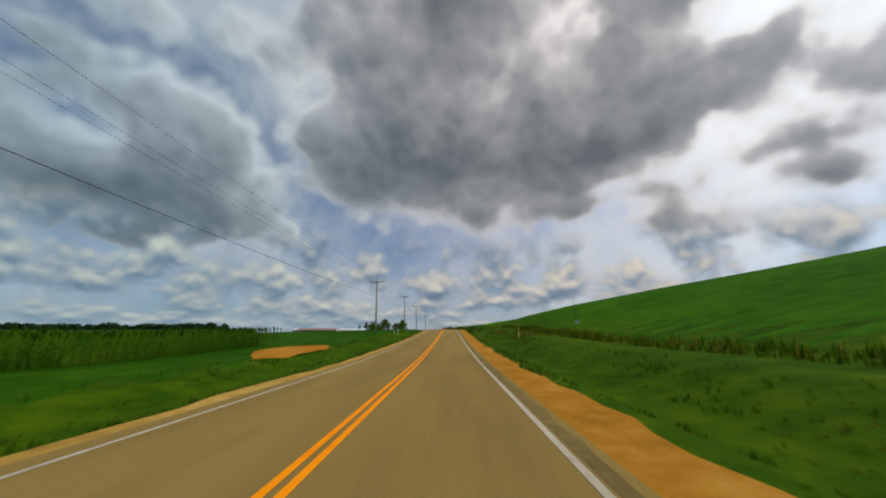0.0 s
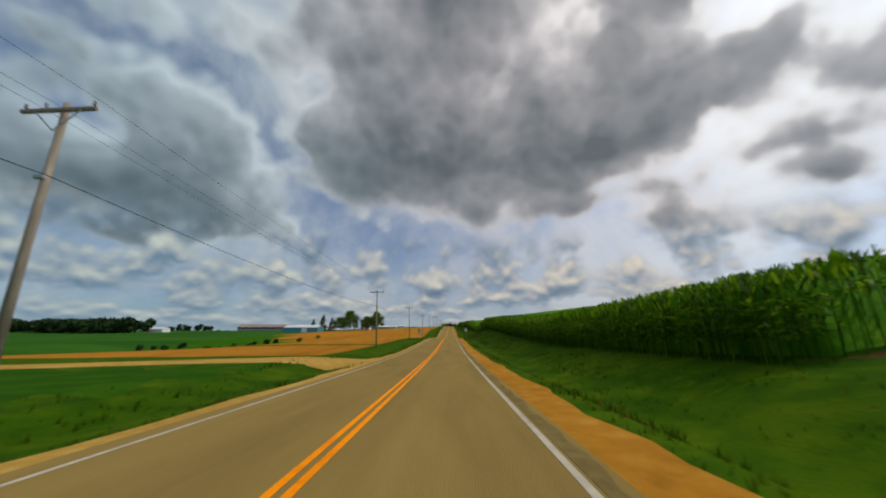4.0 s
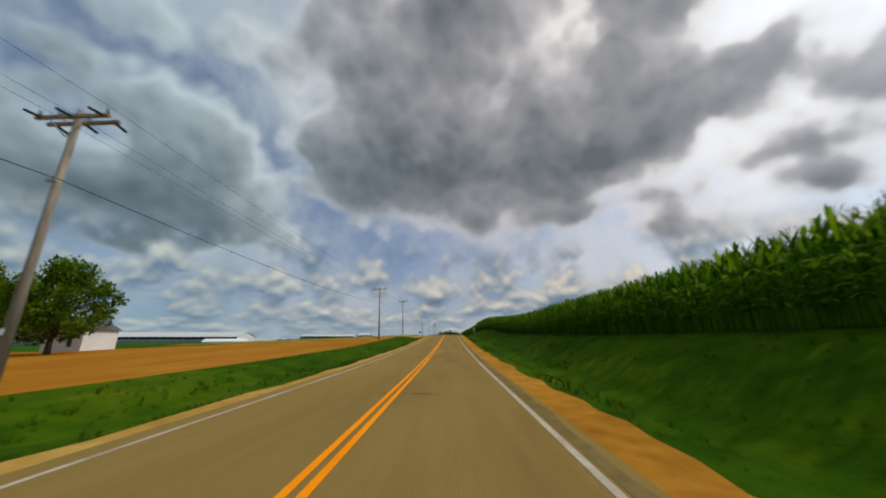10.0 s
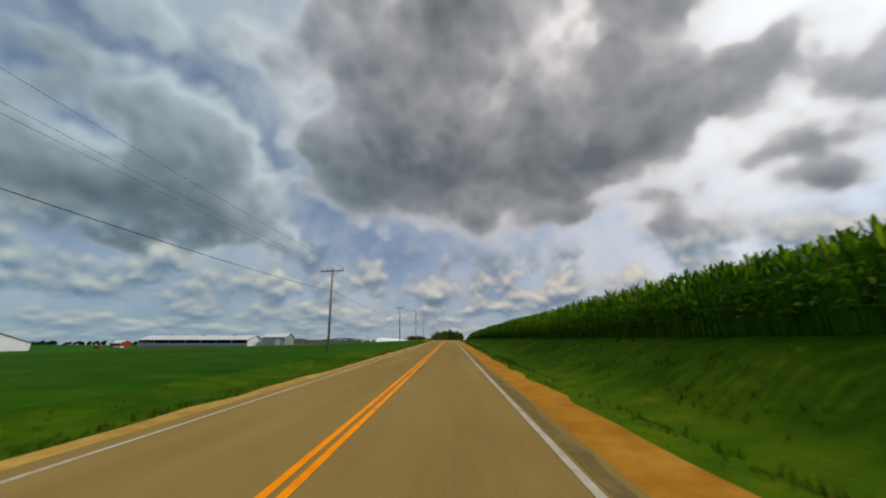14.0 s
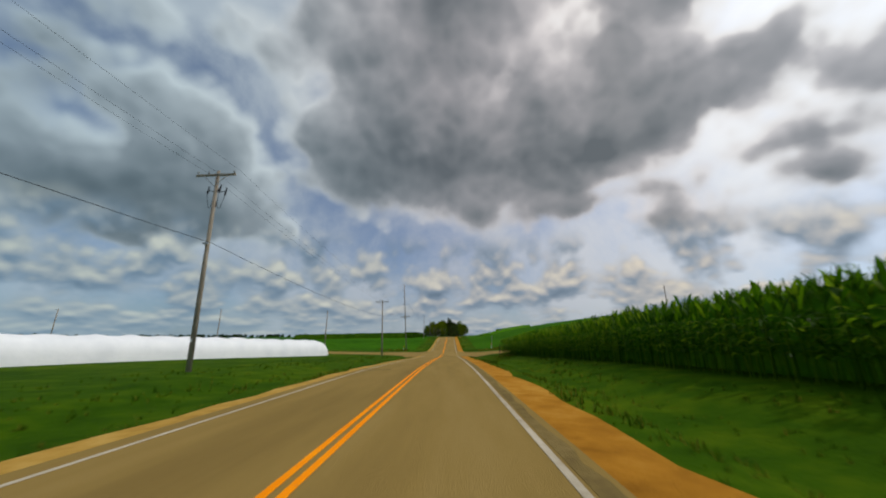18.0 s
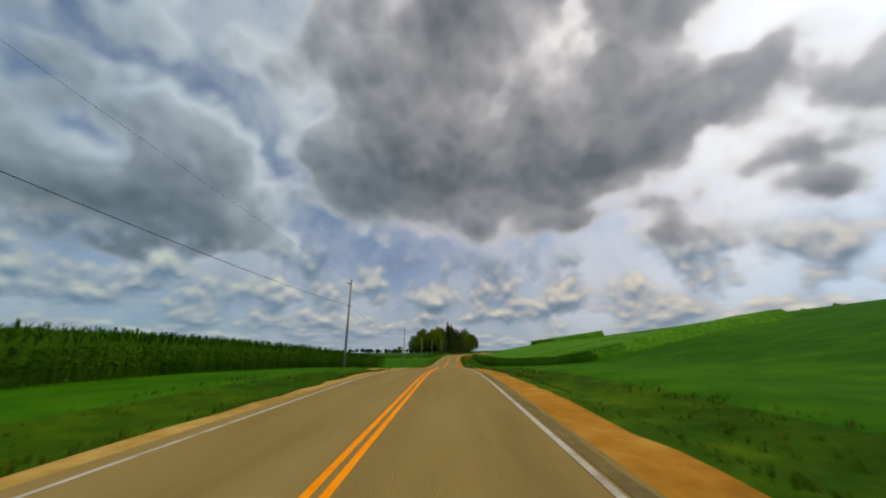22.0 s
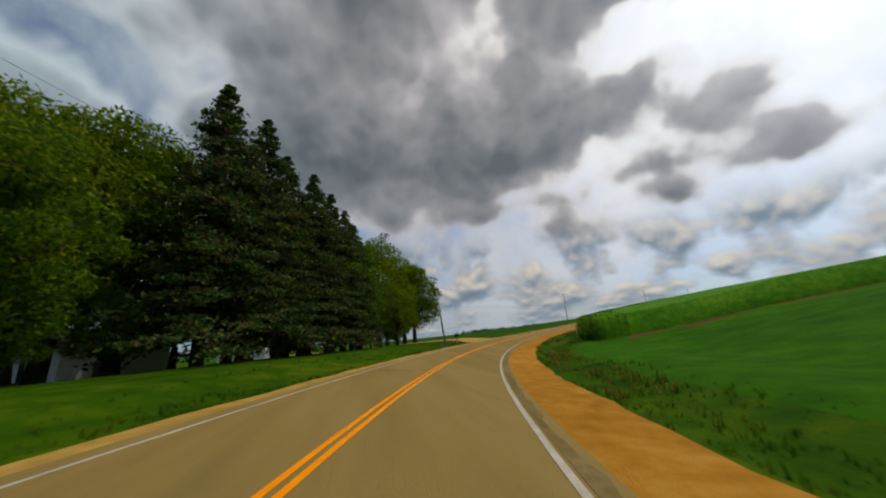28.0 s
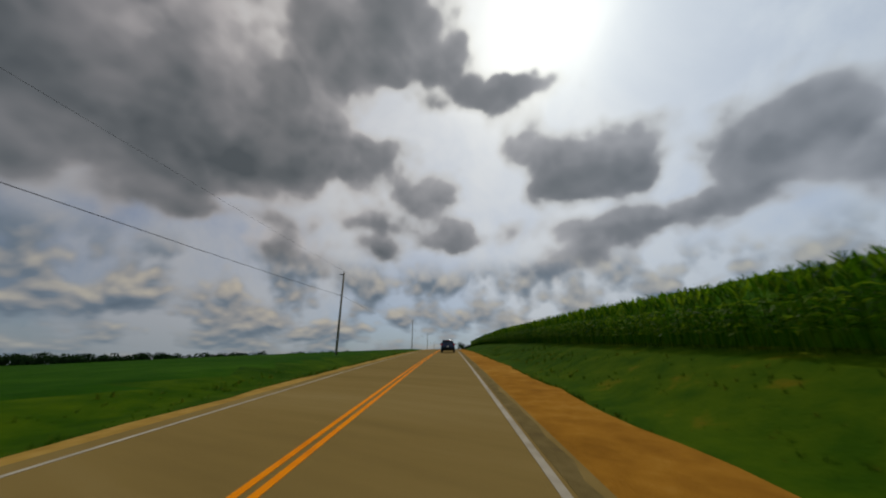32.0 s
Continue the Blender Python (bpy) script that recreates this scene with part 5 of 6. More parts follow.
def plain_shed(name, s, d, w, l, wall, rise, wall_mat, roof_mat, label, turn=0.0, doors=(), windows=(), axis="x"):
    m = Matrix.Translation(at(s, d)) @ pose(0, 0, 0, 0, 0, heading(s) + turn)
    root = thing(name, m, label, name.replace("_", " "))
    lo = -0.8
    part("wall", box(B(), -w / 2, w / 2, 0, 0.2, lo, wall), M[wall_mat], root)
    part("wall", box(B(), -w / 2, w / 2, l - 0.2, l, lo, wall), M[wall_mat], root)
    for x in (-w / 2, w / 2 - 0.2):
        bm = box(B(), x, x + 0.2, 0.2, l - 0.2, lo, wall)
        if axis == "x":
            gable_end(bm, x, 0, l, wall, rise, 0.2)
        part("wall", bm, M[wall_mat], root)
    if axis == "y":
        for y in (0.0, l - 0.15):
            bm = B()
            pts = [(-w / 2, wall), (w / 2, wall), (0, wall + rise)]
            a = [bm.verts.new((x, y, z)) for x, z in pts]
            b = [bm.verts.new((x, y + 0.15, z)) for x, z in pts]
            bm.faces.new(a), bm.faces.new(b[::-1])
            for i in range(3):
                j = (i + 1) % 3
                bm.faces.new((a[i], a[j], b[j], b[i]))
            bmesh.ops.recalc_face_normals(bm, faces=bm.faces)
            part("gable", bm, M[wall_mat], root)
    part("roof", gable(B(), -w / 2, w / 2, 0, l, wall, rise, 0.4, 0.1, axis), M[roof_mat], root)
    for x, dw, dh, mat in doors:
        part("door", box(B(), x - dw / 2, x + dw / 2, -0.06, -0.003, 0, dh, 0.01), M[mat], root, "wide door")
    for x, z, ww, wh in windows:
        win = part("window", box(B(), x - ww / 2 - 0.08, x + ww / 2 + 0.08, -0.05, -0.003, z - 0.08, z + wh + 0.08, 0.01), M["white_paint"], root, "white framed window")
        part("pane", box(B(), x - ww / 2, x + ww / 2, -0.056, -0.051, z, z + wh), M["car_glass"], win, "dark glass")
    return root


plain_shed("machine_shed", 440, -122, 28, 14, 4.0, 2.2, "tin_blue", "tin_white", "blue steel machine shed with a pale roof", doors=((3, 4.5, 3.6, "white_paint"), (-9, 4.0, 3.4, "tin_blue")))
plain_shed("farmhouse", 461, -74, 8, 7, 4.4, 2.2, "white_paint", "roof_grey", "white two-storey farmhouse with a grey gable roof", axis="y", doors=((-2.5, 1.0, 2.1, "shadow_inside"),), windows=((1.6, 0.9, 1.0, 1.4), (-1.6, 2.9, 0.9, 1.1), (1.6, 2.9, 0.9, 1.1)))
plain_shed("farmhouse", 1132, -44, 16, 9, 3.0, 2.0, "white_paint", "roof_grey", "low white house behind the grove", turn=-10, doors=((1.5, 1.0, 2.1, "shadow_inside"),), windows=((-4, 0.9, 1.4, 1.2), (4.5, 0.9, 1.4, 1.2)))
plain_shed("garage", 1152, -46, 7, 7, 2.6, 1.6, "white_paint", "roof_grey", "small white garage under the trees", turn=-60, doors=((0, 4.0, 2.2, "grey_metal"),))
plain_shed("milk_house", 704, -76, 10, 9, 3.6, 1.6, "grey_metal", "tin_white", "small grey metal milk house", doors=((2, 2.4, 2.6, "white_paint"),))
plain_shed("barn", 860, -300, 9, 12, 3.4, 2.4, "red_barn", "tin_white", "small red barn far across the fields")
plain_shed("barn", 640, -420, 24, 14, 5.0, 3.0, "white_paint", "tin_white", "white barn far across the fields")
plain_shed("barn", 900, -640, 26, 14, 5.0, 3.0, "white_paint", "tin_white", "white barn far across the fields")
plain_shed("barn", 1490, 70, 20, 12, 4.0, 2.4, "white_paint", "tin_white", "white-roofed barn behind trees on the rise")


# ---------------------------------------------------------------- feed storage by the second drive
def silage_bag(s0, s1, d0, d1, r, label):
    """A long tube of white film with a flattened base and rounded ends."""
    n, seg = 46, 14
    verts, faces = [], []
    rng = np.random.RandomState(5)
    for k in range(n + 1):
        f = k / n
        e = min(1.0, math.sqrt(max(0.0, 1 - (1 - min(f, 1 - f) * 14) ** 2)) if min(f, 1 - f) < 1 / 14 else 1.0)
        s, d = s0 + (s1 - s0) * f, d0 + (d1 - d0) * f
        rr = r * (0.16 + 0.84 * e) * (1 + 0.03 * math.sin(k * 1.9) + rng.uniform(-0.015, 0.015))
        base = at(s, d, -0.05)
        h = math.radians(heading(s))
        for j in range(seg + 1):
            a = math.pi * j / seg
            o = rr * 1.18 * math.cos(a) * (1 - 0.14 * math.sin(a) ** 6)
            verts.append((base.x + math.cos(h) * o, base.y + math.sin(h) * o, base.z + rr * 1.35 * math.sin(a) ** 0.75))
    for k in range(n):
        for j in range(seg):
            a = k * (seg + 1) + j
            faces.append((a, a + 1, a + seg + 2, a + seg + 1))
    faces.append(tuple(range(seg + 1)))
    faces.append(tuple(n * (seg + 1) + j for j in range(seg, -1, -1)))
    root = thing("silage_bag", Matrix.Identity(4), label, "silage bag", "silage bags")
    tube = new("tube", mesh_from("tube", verts, faces, [M["film_white"]], None, True))
    tube.parent = root
    for s, d, t in ((s0, d0, -1), (s1, d1, 1)):
        p = at(s, d, 0.25)
        q = at(s + t * 0.7, d, 0.1)
        part("tied_end", rod(B(), p, q, r * 0.15, 0.05, 9), M["film_white"], root, "gathered end of the film", True)
    return root


silage_bag(735, 775, -37.0, -21.8, 1.95, "long white plastic silage bag lying on grass")
silage_bag(640.0, 668, -176, -160, 1.7, "short white plastic silage bag by the barns")

bunker = thing("bunker_silo", Matrix.Translation(at(738, -74)), "grey stained concrete bunker silo walls", "silo")
for k in range(9):
    x = -26 + k * 6
    part("wall_panel", box(B(), x, x + 5.94, -0.2, 0.2, -1.2, 2.9 if k < 4 else 2.3, 0.03), M["concrete"], bunker)
for k in range(4):
    part("wall_panel", box(B(), 27.6, 28.0, k * 5 + 0.3, k * 5 + 5.2, -1.2, 2.3, 0.03), M["concrete"], bunker)


def tyre_mesh(r=0.42, w=0.12):
    bm = B()
    seg, tube = 10, 6
    ring = [[bm.verts.new(((r + w * math.cos(b)) * math.cos(a), (r + w * math.cos(b)) * math.sin(a), w * math.sin(b))) for b in [2 * math.pi * j / tube for j in range(tube)]] for a in [2 * math.pi * i / seg for i in range(seg)]]
    for i in range(seg):
        for j in range(tube):
            bm.faces.new((ring[i][j], ring[(i + 1) % seg][j], ring[(i + 1) % seg][(j + 1) % tube], ring[i][(j + 1) % tube]))
    me = bpy.data.meshes.new("tyre")
    bm.to_mesh(me)
    bm.free()
    me.polygons.foreach_set("use_smooth", np.ones(len(me.polygons), dtype=bool))
    me.materials.append(M["rubber"])
    return me


# covered feed pile, weighted with tyres
rng_pile = random.Random(8)
pile_c = at(751, -60)


def pile_z(x, y):
    return 3.1 * max(0.0, 1 - (x / 17) ** 2) ** 0.6 * max(0.0, 1 - (y / 9) ** 2) ** 0.6


pv = [(x, y, pile_z(x, y) - 0.05) for y in np.linspace(-9, 9, 15) for x in np.linspace(-17, 17, 29)]
pf = [(j * 29 + i, j * 29 + i + 1, (j + 1) * 29 + i + 1, (j + 1) * 29 + i) for j in range(14) for i in range(28)]
pile = new("feed_mound", mesh_from("feed_mound", pv, pf, [M["tarp_black"]], None, True))
pile.location = pile_c
tagged(pile, "feed mound under a black tarp held down by tyres", "feed mound")
tyre = tyre_mesh()
for k in range(70):
    x, y = rng_pile.uniform(-15, 15), rng_pile.uniform(-8, 5)
    o = new("tyre", tyre)
    e = 0.3
    nx, ny = -(pile_z(x + e, y) - pile_z(x - e, y)) / (2 * e), -(pile_z(x, y + e) - pile_z(x, y - e)) / (2 * e)
    q = Vector((nx, ny, 1)).normalized().to_track_quat("Z", "Y").to_matrix().to_4x4()
    o.matrix_world = Matrix.Translation(pile_c + Vector((x, y, pile_z(x, y) + 0.05))) @ q
    tagged(o, "old black tyre weighing down the tarp", "tyre", "tyres on the feed pile")
for k in range(26):
    x, y = rng_pile.uniform(-15, 10), rng_pile.uniform(-8.4, -5)
    bm = box(B(), -0.9, 0.9, -0.35, 0.35, -0.04, 0.06, 0.03)
    me = bpy.data.meshes.new("film_scrap")
    bm.to_mesh(me)
    bm.free()
    me.materials.append(M["film_white"])
    o = new("film_scrap", me)
    nx, ny = -(pile_z(x + .3, y) - pile_z(x - .3, y)) / .6, -(pile_z(x, y + .3) - pile_z(x, y - .3)) / .6
    o.matrix_world = Matrix.Translation(pile_c + Vector((x, y, pile_z(x, y) + 0.06))) @ Vector((nx, ny, 1)).normalized().to_track_quat("Z", "Y").to_matrix().to_4x4() @ pose(0, 0, 0, 0, 0, rng_pile.uniform(-30, 30))
    tagged(o, "torn scrap of white film on the tarp", "plastic film", "film scraps on the feed pile")


# ---------------------------------------------------------------- vehicles
def wheel(parent, x, y, r, w, axis_x=True):
    bm = B()
    bmesh.ops.create_cone(bm, cap_ends=True, segments=20, radius1=r, radius2=r, depth=w, matrix=Matrix.Translation((x, y, r)) @ pose(0, 0, 0, 0, 90, 0))
    bmesh.ops.bevel(bm, geom=[e for e in bm.edges if e.calc_length() < r], offset=0.04, segments=2, affect="EDGES")
    t = part("wheel", bm, M["rubber"], parent, "black tyre", True)
    bm = B()
    sx = 1 if x > 0 else -1
    bmesh.ops.create_cone(bm, cap_ends=True, segments=16, radius1=r * 0.6, radius2=r * 0.55, depth=0.05, matrix=Matrix.Translation((x + sx * w * 0.46, y, r)) @ pose(0, 0, 0, 0, 90, 0))
    part("rim", bm, M["grey_metal"], t, "grey alloy rim")


def loft(sections, closed=True):
    """A body through cross sections: (y, [(x, z), ...])."""
    bm = B()
    rings = [[bm.verts.new((x, y, z)) for x, z in ring] for y, ring in sections]
    n = len(rings[0])
    for a, b in zip(rings, rings[1:]):
        for j in range(n):
            k = (j + 1) % n
            bm.faces.new((a[j], a[k], b[k], b[j]))
    bm.faces.new(rings[0][::-1])
    bm.faces.new(rings[-1])
    bmesh.ops.recalc_face_normals(bm, faces=bm.faces)
    return bm


def suv(m):
    root = thing("suv", m, "dark blue compact SUV seen from behind on the road", "car")

    def ring(w, z0, z1):
        return [(-w, z0 + 0.08), (-w * 0.94, z0), (w * 0.94, z0), (w, z0 + 0.08), (w * 1.0, (z0 + z1) / 2), (w * 0.95, z1 - 0.04), (w * 0.86, z1), (-w * 0.86, z1), (-w * 0.95, z1 - 0.04), (-w, (z0 + z1) / 2)]
    lower = [(-2.22, ring(0.80, 0.42, 0.85)), (-2.12, ring(0.89, 0.30, 1.00)), (-1.4, ring(0.92, 0.26, 1.05)), (0.4, ring(0.92, 0.26, 1.03)), (1.4, ring(0.90, 0.28, 0.98)), (2.05, ring(0.85, 0.32, 0.86)), (2.22, ring(0.76, 0.40, 0.74))]
    part("body", loft(lower), M["car_paint"], root, "dark blue painted body", True)

    def cab(w0, w1, z0, z1):
        return [(-w0, z0), (w0, z0), (w1 + 0.03, z1 - 0.1), (w1 - 0.06, z1), (-w1 + 0.06, z1), (-w1 - 0.03, z1 - 0.1)]
    upper = [(-2.06, cab(0.80, 0.72, 0.98, 1.12)), (-1.72, cab(0.86, 0.68, 1.0, 1.58)), (-1.2, cab(0.87, 0.68, 1.0, 1.66)), (0.0, cab(0.87, 0.67, 1.0, 1.67)), (0.75, cab(0.86, 0.64, 1.0, 1.50)), (1.35, cab(0.82, 0.70, 0.94, 1.05))]
    part("cabin", loft(upper), M["car_paint"], root, "", True)
    bm = B()
    f = [bm.verts.new(p) for p in ((-0.70, -2.055, 1.10), (0.70, -2.055, 1.10), (0.60, -1.80, 1.50), (-0.60, -1.80, 1.50))]
    bm.faces.new(f)
    bmesh.ops.solidify(bm, geom=bm.faces[:], thickness=0.02)
    part("rear_window", bm, M["car_glass"], root, "dark tinted glass")
    for sx in (-1, 1):
        bm = B()
        bm.faces.new([bm.verts.new(p) for p in ((sx * 0.885, -1.5, 1.08), (sx * 0.885, 0.6, 1.08), (sx * 0.735, 0.35, 1.50), (sx * 0.735, -1.4, 1.52))])
        bmesh.ops.solidify(bm, geom=bm.faces[:], thickness=0.015)
        part("side_window", bm, M["car_glass"], root, "dark tinted glass")
        part("tail_light", box(B(), sx * 0.82 - 0.10, sx * 0.82 + 0.10, -2.17, -2.02, 0.92, 1.14, 0.02), M["tail_red"], root, "red tail light")
        part("mirror", box(B(), sx * 1.0 - 0.10, sx * 1.0 + 0.10, 0.55, 0.68, 1.02, 1.18, 0.03), M["car_paint"], root)
        part("roof_rail", box(B(), sx * 0.62 - 0.02, sx * 0.62 + 0.02, -1.5, 0.2, 1.66, 1.71, 0.01), M["grey_metal"], root, "grey roof rail")
        for y in (-1.35, 1.38):
            wheel(root, sx * 0.82, y, 0.34, 0.22)
    part("bumper", box(B(), -0.84, 0.84, -2.28, -2.10, 0.40, 0.62, 0.04), M["black_paint"], root, "black lower bumper")
    part("number_plate", box(B(), -0.16, 0.16, -2.265, -2.225, 0.72, 0.86), M["white_paint"], root, "plain pale plate")
    part("brake_light", box(B(), -0.2, 0.2, -1.80, -1.74, 1.555, 1.59), M["tail_red"], root, "red high brake light")
    return root


S_CAR = 39.5 * 32 + 48
car_pose = Matrix.Translation((*plan(S_CAR, 1.6), float(np.interp(S_CAR, ROAD_S, ROAD_Z)) - 0.02)) @ pose(0, 0, 0, 0, 0, heading(S_CAR)) @ pose(0, 0, 0, math.degrees(math.atan((np.interp(S_CAR + 2, ROAD_S, ROAD_Z) - np.interp(S_CAR - 2, ROAD_S, ROAD_Z)) / 4)))
suv(car_pose)


def grain_truck(m):
    root = thing("farm_truck", m, "parked farm truck with a brown box and white cab", "truck")
    part("box_body", box(B(), -1.2, 1.2, -3.0, 2.2, 1.1, 3.2, 0.05), M["tin_brown"], root, "brown metal box")
    part("cab", loft([(2.4, [(-1.1, 0.7), (1.1, 0.7), (1.1, 2.4), (0.95, 3.0), (-0.95, 3.0), (-1.1, 2.4)]), (4.0, [(-1.1, 0.7), (1.1, 0.7), (1.1, 2.2), (0.9, 2.8), (-0.9, 2.8), (-1.1, 2.2)]), (4.3, [(-1.0, 0.7), (1.0, 0.7), (1.0, 1.7), (0.9, 1.9), (-0.9, 1.9), (-1.0, 1.7)])]), M["white_paint"], root, "white cab")
    part("windscreen", box(B(), -0.85, 0.85, 4.02, 4.12, 1.95, 2.6), M["car_glass"], root, "dark glass")
    part("chassis", box(B(), -0.5, 0.5, -3.0, 4.0, 0.7, 1.05), M["black_paint"], root)
    for sx in (-1, 1):
        for y in (-2.0, -0.8, 3.3):
            wheel(root, sx * 0.95, y, 0.5, 0.3)
    return root


grain_truck(along(727, -98, 0.08, 150))


def parked_car(m, mat, label):
    root = thing("parked_car", m, label, "car")
    part("body", loft([(-2.2, [(-0.8, 0.35), (0.8, 0.35), (0.85, 0.9), (-0.85, 0.9)]), (-1.9, [(-0.88, 0.25), (0.88, 0.25), (0.9, 0.95), (-0.9, 0.95)]), (1.6, [(-0.88, 0.25), (0.88, 0.25), (0.9, 0.9), (-0.9, 0.9)]), (2.2, [(-0.75, 0.35), (0.75, 0.35), (0.78, 0.72), (-0.78, 0.72)])]), M[mat], root)
    part("cabin", loft([(-1.7, [(-0.8, 0.9), (0.8, 0.9), (0.7, 1.2), (-0.7, 1.2)]), (-1.1, [(-0.82, 0.9), (0.82, 0.9), (0.65, 1.48), (-0.65, 1.48)]), (0.3, [(-0.82, 0.9), (0.82, 0.9), (0.65, 1.48), (-0.65, 1.48)]), (1.1, [(-0.8, 0.88), (0.8, 0.88), (0.7, 0.95), (-0.7, 0.95)])]), M["car_glass"], root, "dark windows")
    for sx in (-1, 1):
        for y in (-1.4, 1.4):
            wheel(root, sx * 0.8, y, 0.32, 0.2)


for s, d, turn, mat, label in ((700, -150, 70, "red_barn", "red car parked by the farm buildings"), (703, -144, 80, "white_paint", "white car parked by the farm buildings"), (698, -140, 60, "grey_metal", "grey car parked by the farm buildings"), (706, -136, 85, "car_paint", "dark car parked by the farm buildings"), (1161, -40, 20, "yellow_plastic", "yellow car parked under the trees")):
    parked_car(along(s, d, 0, turn), mat, label)


# ---------------------------------------------------------------- signs, markers, boxes
def post_of(root, h, mat="grey_metal", r=0.035):
    part("post", box(B(), -r, r, -r, r, -0.4, h, 0.006), M[mat], root)


def flat_plate(bm, pts, y, t):
    a = [bm.verts.new((x, y, z)) for x, z in pts]
    b = [bm.verts.new((x, y + t, z)) for x, z in pts]
    bm.faces.new(a)
    bm.faces.new(b[::-1])
    for i in range(len(pts)):
        j = (i + 1) % len(pts)
        bm.faces.new((a[i], b[i], b[j], a[j]))
    bmesh.ops.recalc_face_normals(bm, faces=bm.faces)
    return bm


def curve_sign(m):
    root = thing("curve_warning_sign", m, "orange diamond curve sign with a black arrow and speed plate", "road sign")
    post_of(root, 2.9, r=0.03)
    c, r = 2.55, 0.58
    part("diamond", flat_plate(B(), [(0, c - r), (r, c), (0, c + r), (-r, c)], -0.05, 0.006), M["orange_paint"], root, "orange diamond panel")
    k, w = r - 0.05, 0.022
    for a in range(4):
        a0, a1 = math.radians(90 * a - 90), math.radians(90 * a)
        p0, p1 = Vector((k * math.cos(a0), k * math.sin(a0))), Vector((k * math.cos(a1), k * math.sin(a1)))
        n = ((p0 + p1) / 2).normalized() * w
        part("border", flat_plate(B(), [(p0.x, c + p0.y), (p1.x, c + p1.y), (p1.x - n.x, c + p1.y - n.y), (p0.x - n.x, c + p0.y - n.y)], -0.056, 0.004), M["black_paint"], root)
    arc = [(-0.13 + 0.0, -0.34), (-0.13, -0.02), (-0.10, 0.08), (-0.03, 0.15), (0.06, 0.17)]
    bm = B()
    for (x0, z0), (x1, z1) in zip(arc, arc[1:]):
        n = Vector((-(z1 - z0), x1 - x0)).normalized() * 0.05
        flat_plate(bm, [(x0 - n.x, c + z0 - n.y), (x1 - n.x, c + z1 - n.y), (x1 + n.x, c + z1 + n.y), (x0 + n.x, c + z0 + n.y)], -0.058, 0.004)
    flat_plate(bm, [(0.06, c + 0.04), (0.27, c + 0.17), (0.06, c + 0.30)], -0.059, 0.004)
    part("arrow", bm, M["black_paint"], root, "black curved arrow")
    plate = part("speed_plate", box(B(), -0.26, 0.26, -0.056, -0.05, 1.36, 1.88), M["orange_paint"], root, "orange plate with unreadable bars")
    for z0, z1 in ((1.58, 1.80), (1.44, 1.52)):
        part("bar", box(B(), -0.16, 0.16, -0.060, -0.057, z0, z1), M["black_paint"], plate)
    return root


def white_sign(m):
    root = thing("road_sign", m, "white rectangular road sign with a dark band on top", "road sign")
    post_of(root, 2.5)
    panel = part("panel", box(B(), -0.32, 0.32, -0.055, -0.045, 1.72, 2.5, 0.004), M["white_paint"], root, "white panel")
    part("band", box(B(), -0.32, 0.32, -0.060, -0.057, 2.36, 2.49), M["black_paint"], panel, "dark band")
    for z in (2.2, 2.02, 1.86):
        part("bar", box(B(), -0.2, 0.2, -0.059, -0.057, z, z + 0.08), M["grey_metal"], panel, "unreadable grey bar")


def sign_back(m, label, octagon=False):
    root = thing("stop_sign" if octagon else "road_sign", m, label, "road sign")
    post_of(root, 3.2 if octagon else 2.75)
    if octagon:
        pts = [(0.43 * math.cos(math.radians(22.5 + 45 * k)), 2.85 + 0.43 * math.sin(math.radians(22.5 + 45 * k))) for k in range(8)]
        part("panel", flat_plate(B(), pts, 0.04, 0.006), M["grey_metal"], root, "bare grey back")
        part("face", flat_plate(B(), pts, 0.048, 0.002), M["red_barn"], root, "red face")
    else:
        part("panel", box(B(), -0.4, 0.4, 0.04, 0.05, 1.75, 2.75, 0.004), M["grey_metal"], root, "bare grey back")


def marker_post(m, h, top, low, label, r=0.036):
    root = thing("marker_post", m, label, "marker post", "marker posts")
    part("stake", rod(B(), (0, 0, -0.3), (0, 0, h * 0.62), r, r, 10), M[low], root, "pale lower half", True)
    part("cap", rod(B(), (0, 0, h * 0.62), (0, 0, h), r * 1.15, r * 1.1, 10), M[top], root, "bright upper half", True)


def mailbox(m, label, base="white_paint"):
    root = thing("mailbox", m, label, "mailbox", "mailboxes")
    part("post", box(B(), -0.06, 0.06, -0.06, 0.06, -0.3, 1.0, 0.01), M["wood"], root)
    bm = loft([(-0.28, [(0.12 * math.cos(a), 1.12 + 0.12 * max(-0.7, math.sin(a)) * 1.1) for a in [2 * math.pi * k / 14 for k in range(14)]]), (0.28, [(0.12 * math.cos(a), 1.12 + 0.12 * max(-0.7, math.sin(a)) * 1.1) for a in [2 * math.pi * k / 14 for k in range(14)]])])
    part("box", bm, M["black_paint"], root, "black metal box", True)
    part("flag", box(B(), 0.125, 0.135, -0.05, 0.10, 1.14, 1.30), M["red_barn"], root, "red flag")
    part("paper_tube", rod(B(), (-0.28, -0.2, 0.95), (-0.28, 0.25, 0.95), 0.09, 0.09, 10), M["black_paint"], root, "black paper tube")
    part("arm", box(B(), -0.32, 0.1, -0.04, 0.04, 0.93, 1.0, 0.008), M["wood"], root)
    if base:
        part("planter", loft([(-0.25, [(-0.3, 0), (0.3, 0), (0.36, 0.38), (-0.36, 0.38)]), (0.25, [(-0.3, 0), (0.3, 0), (0.36, 0.38), (-0.36, 0.38)])]), M[base], root, "white planter at the foot")


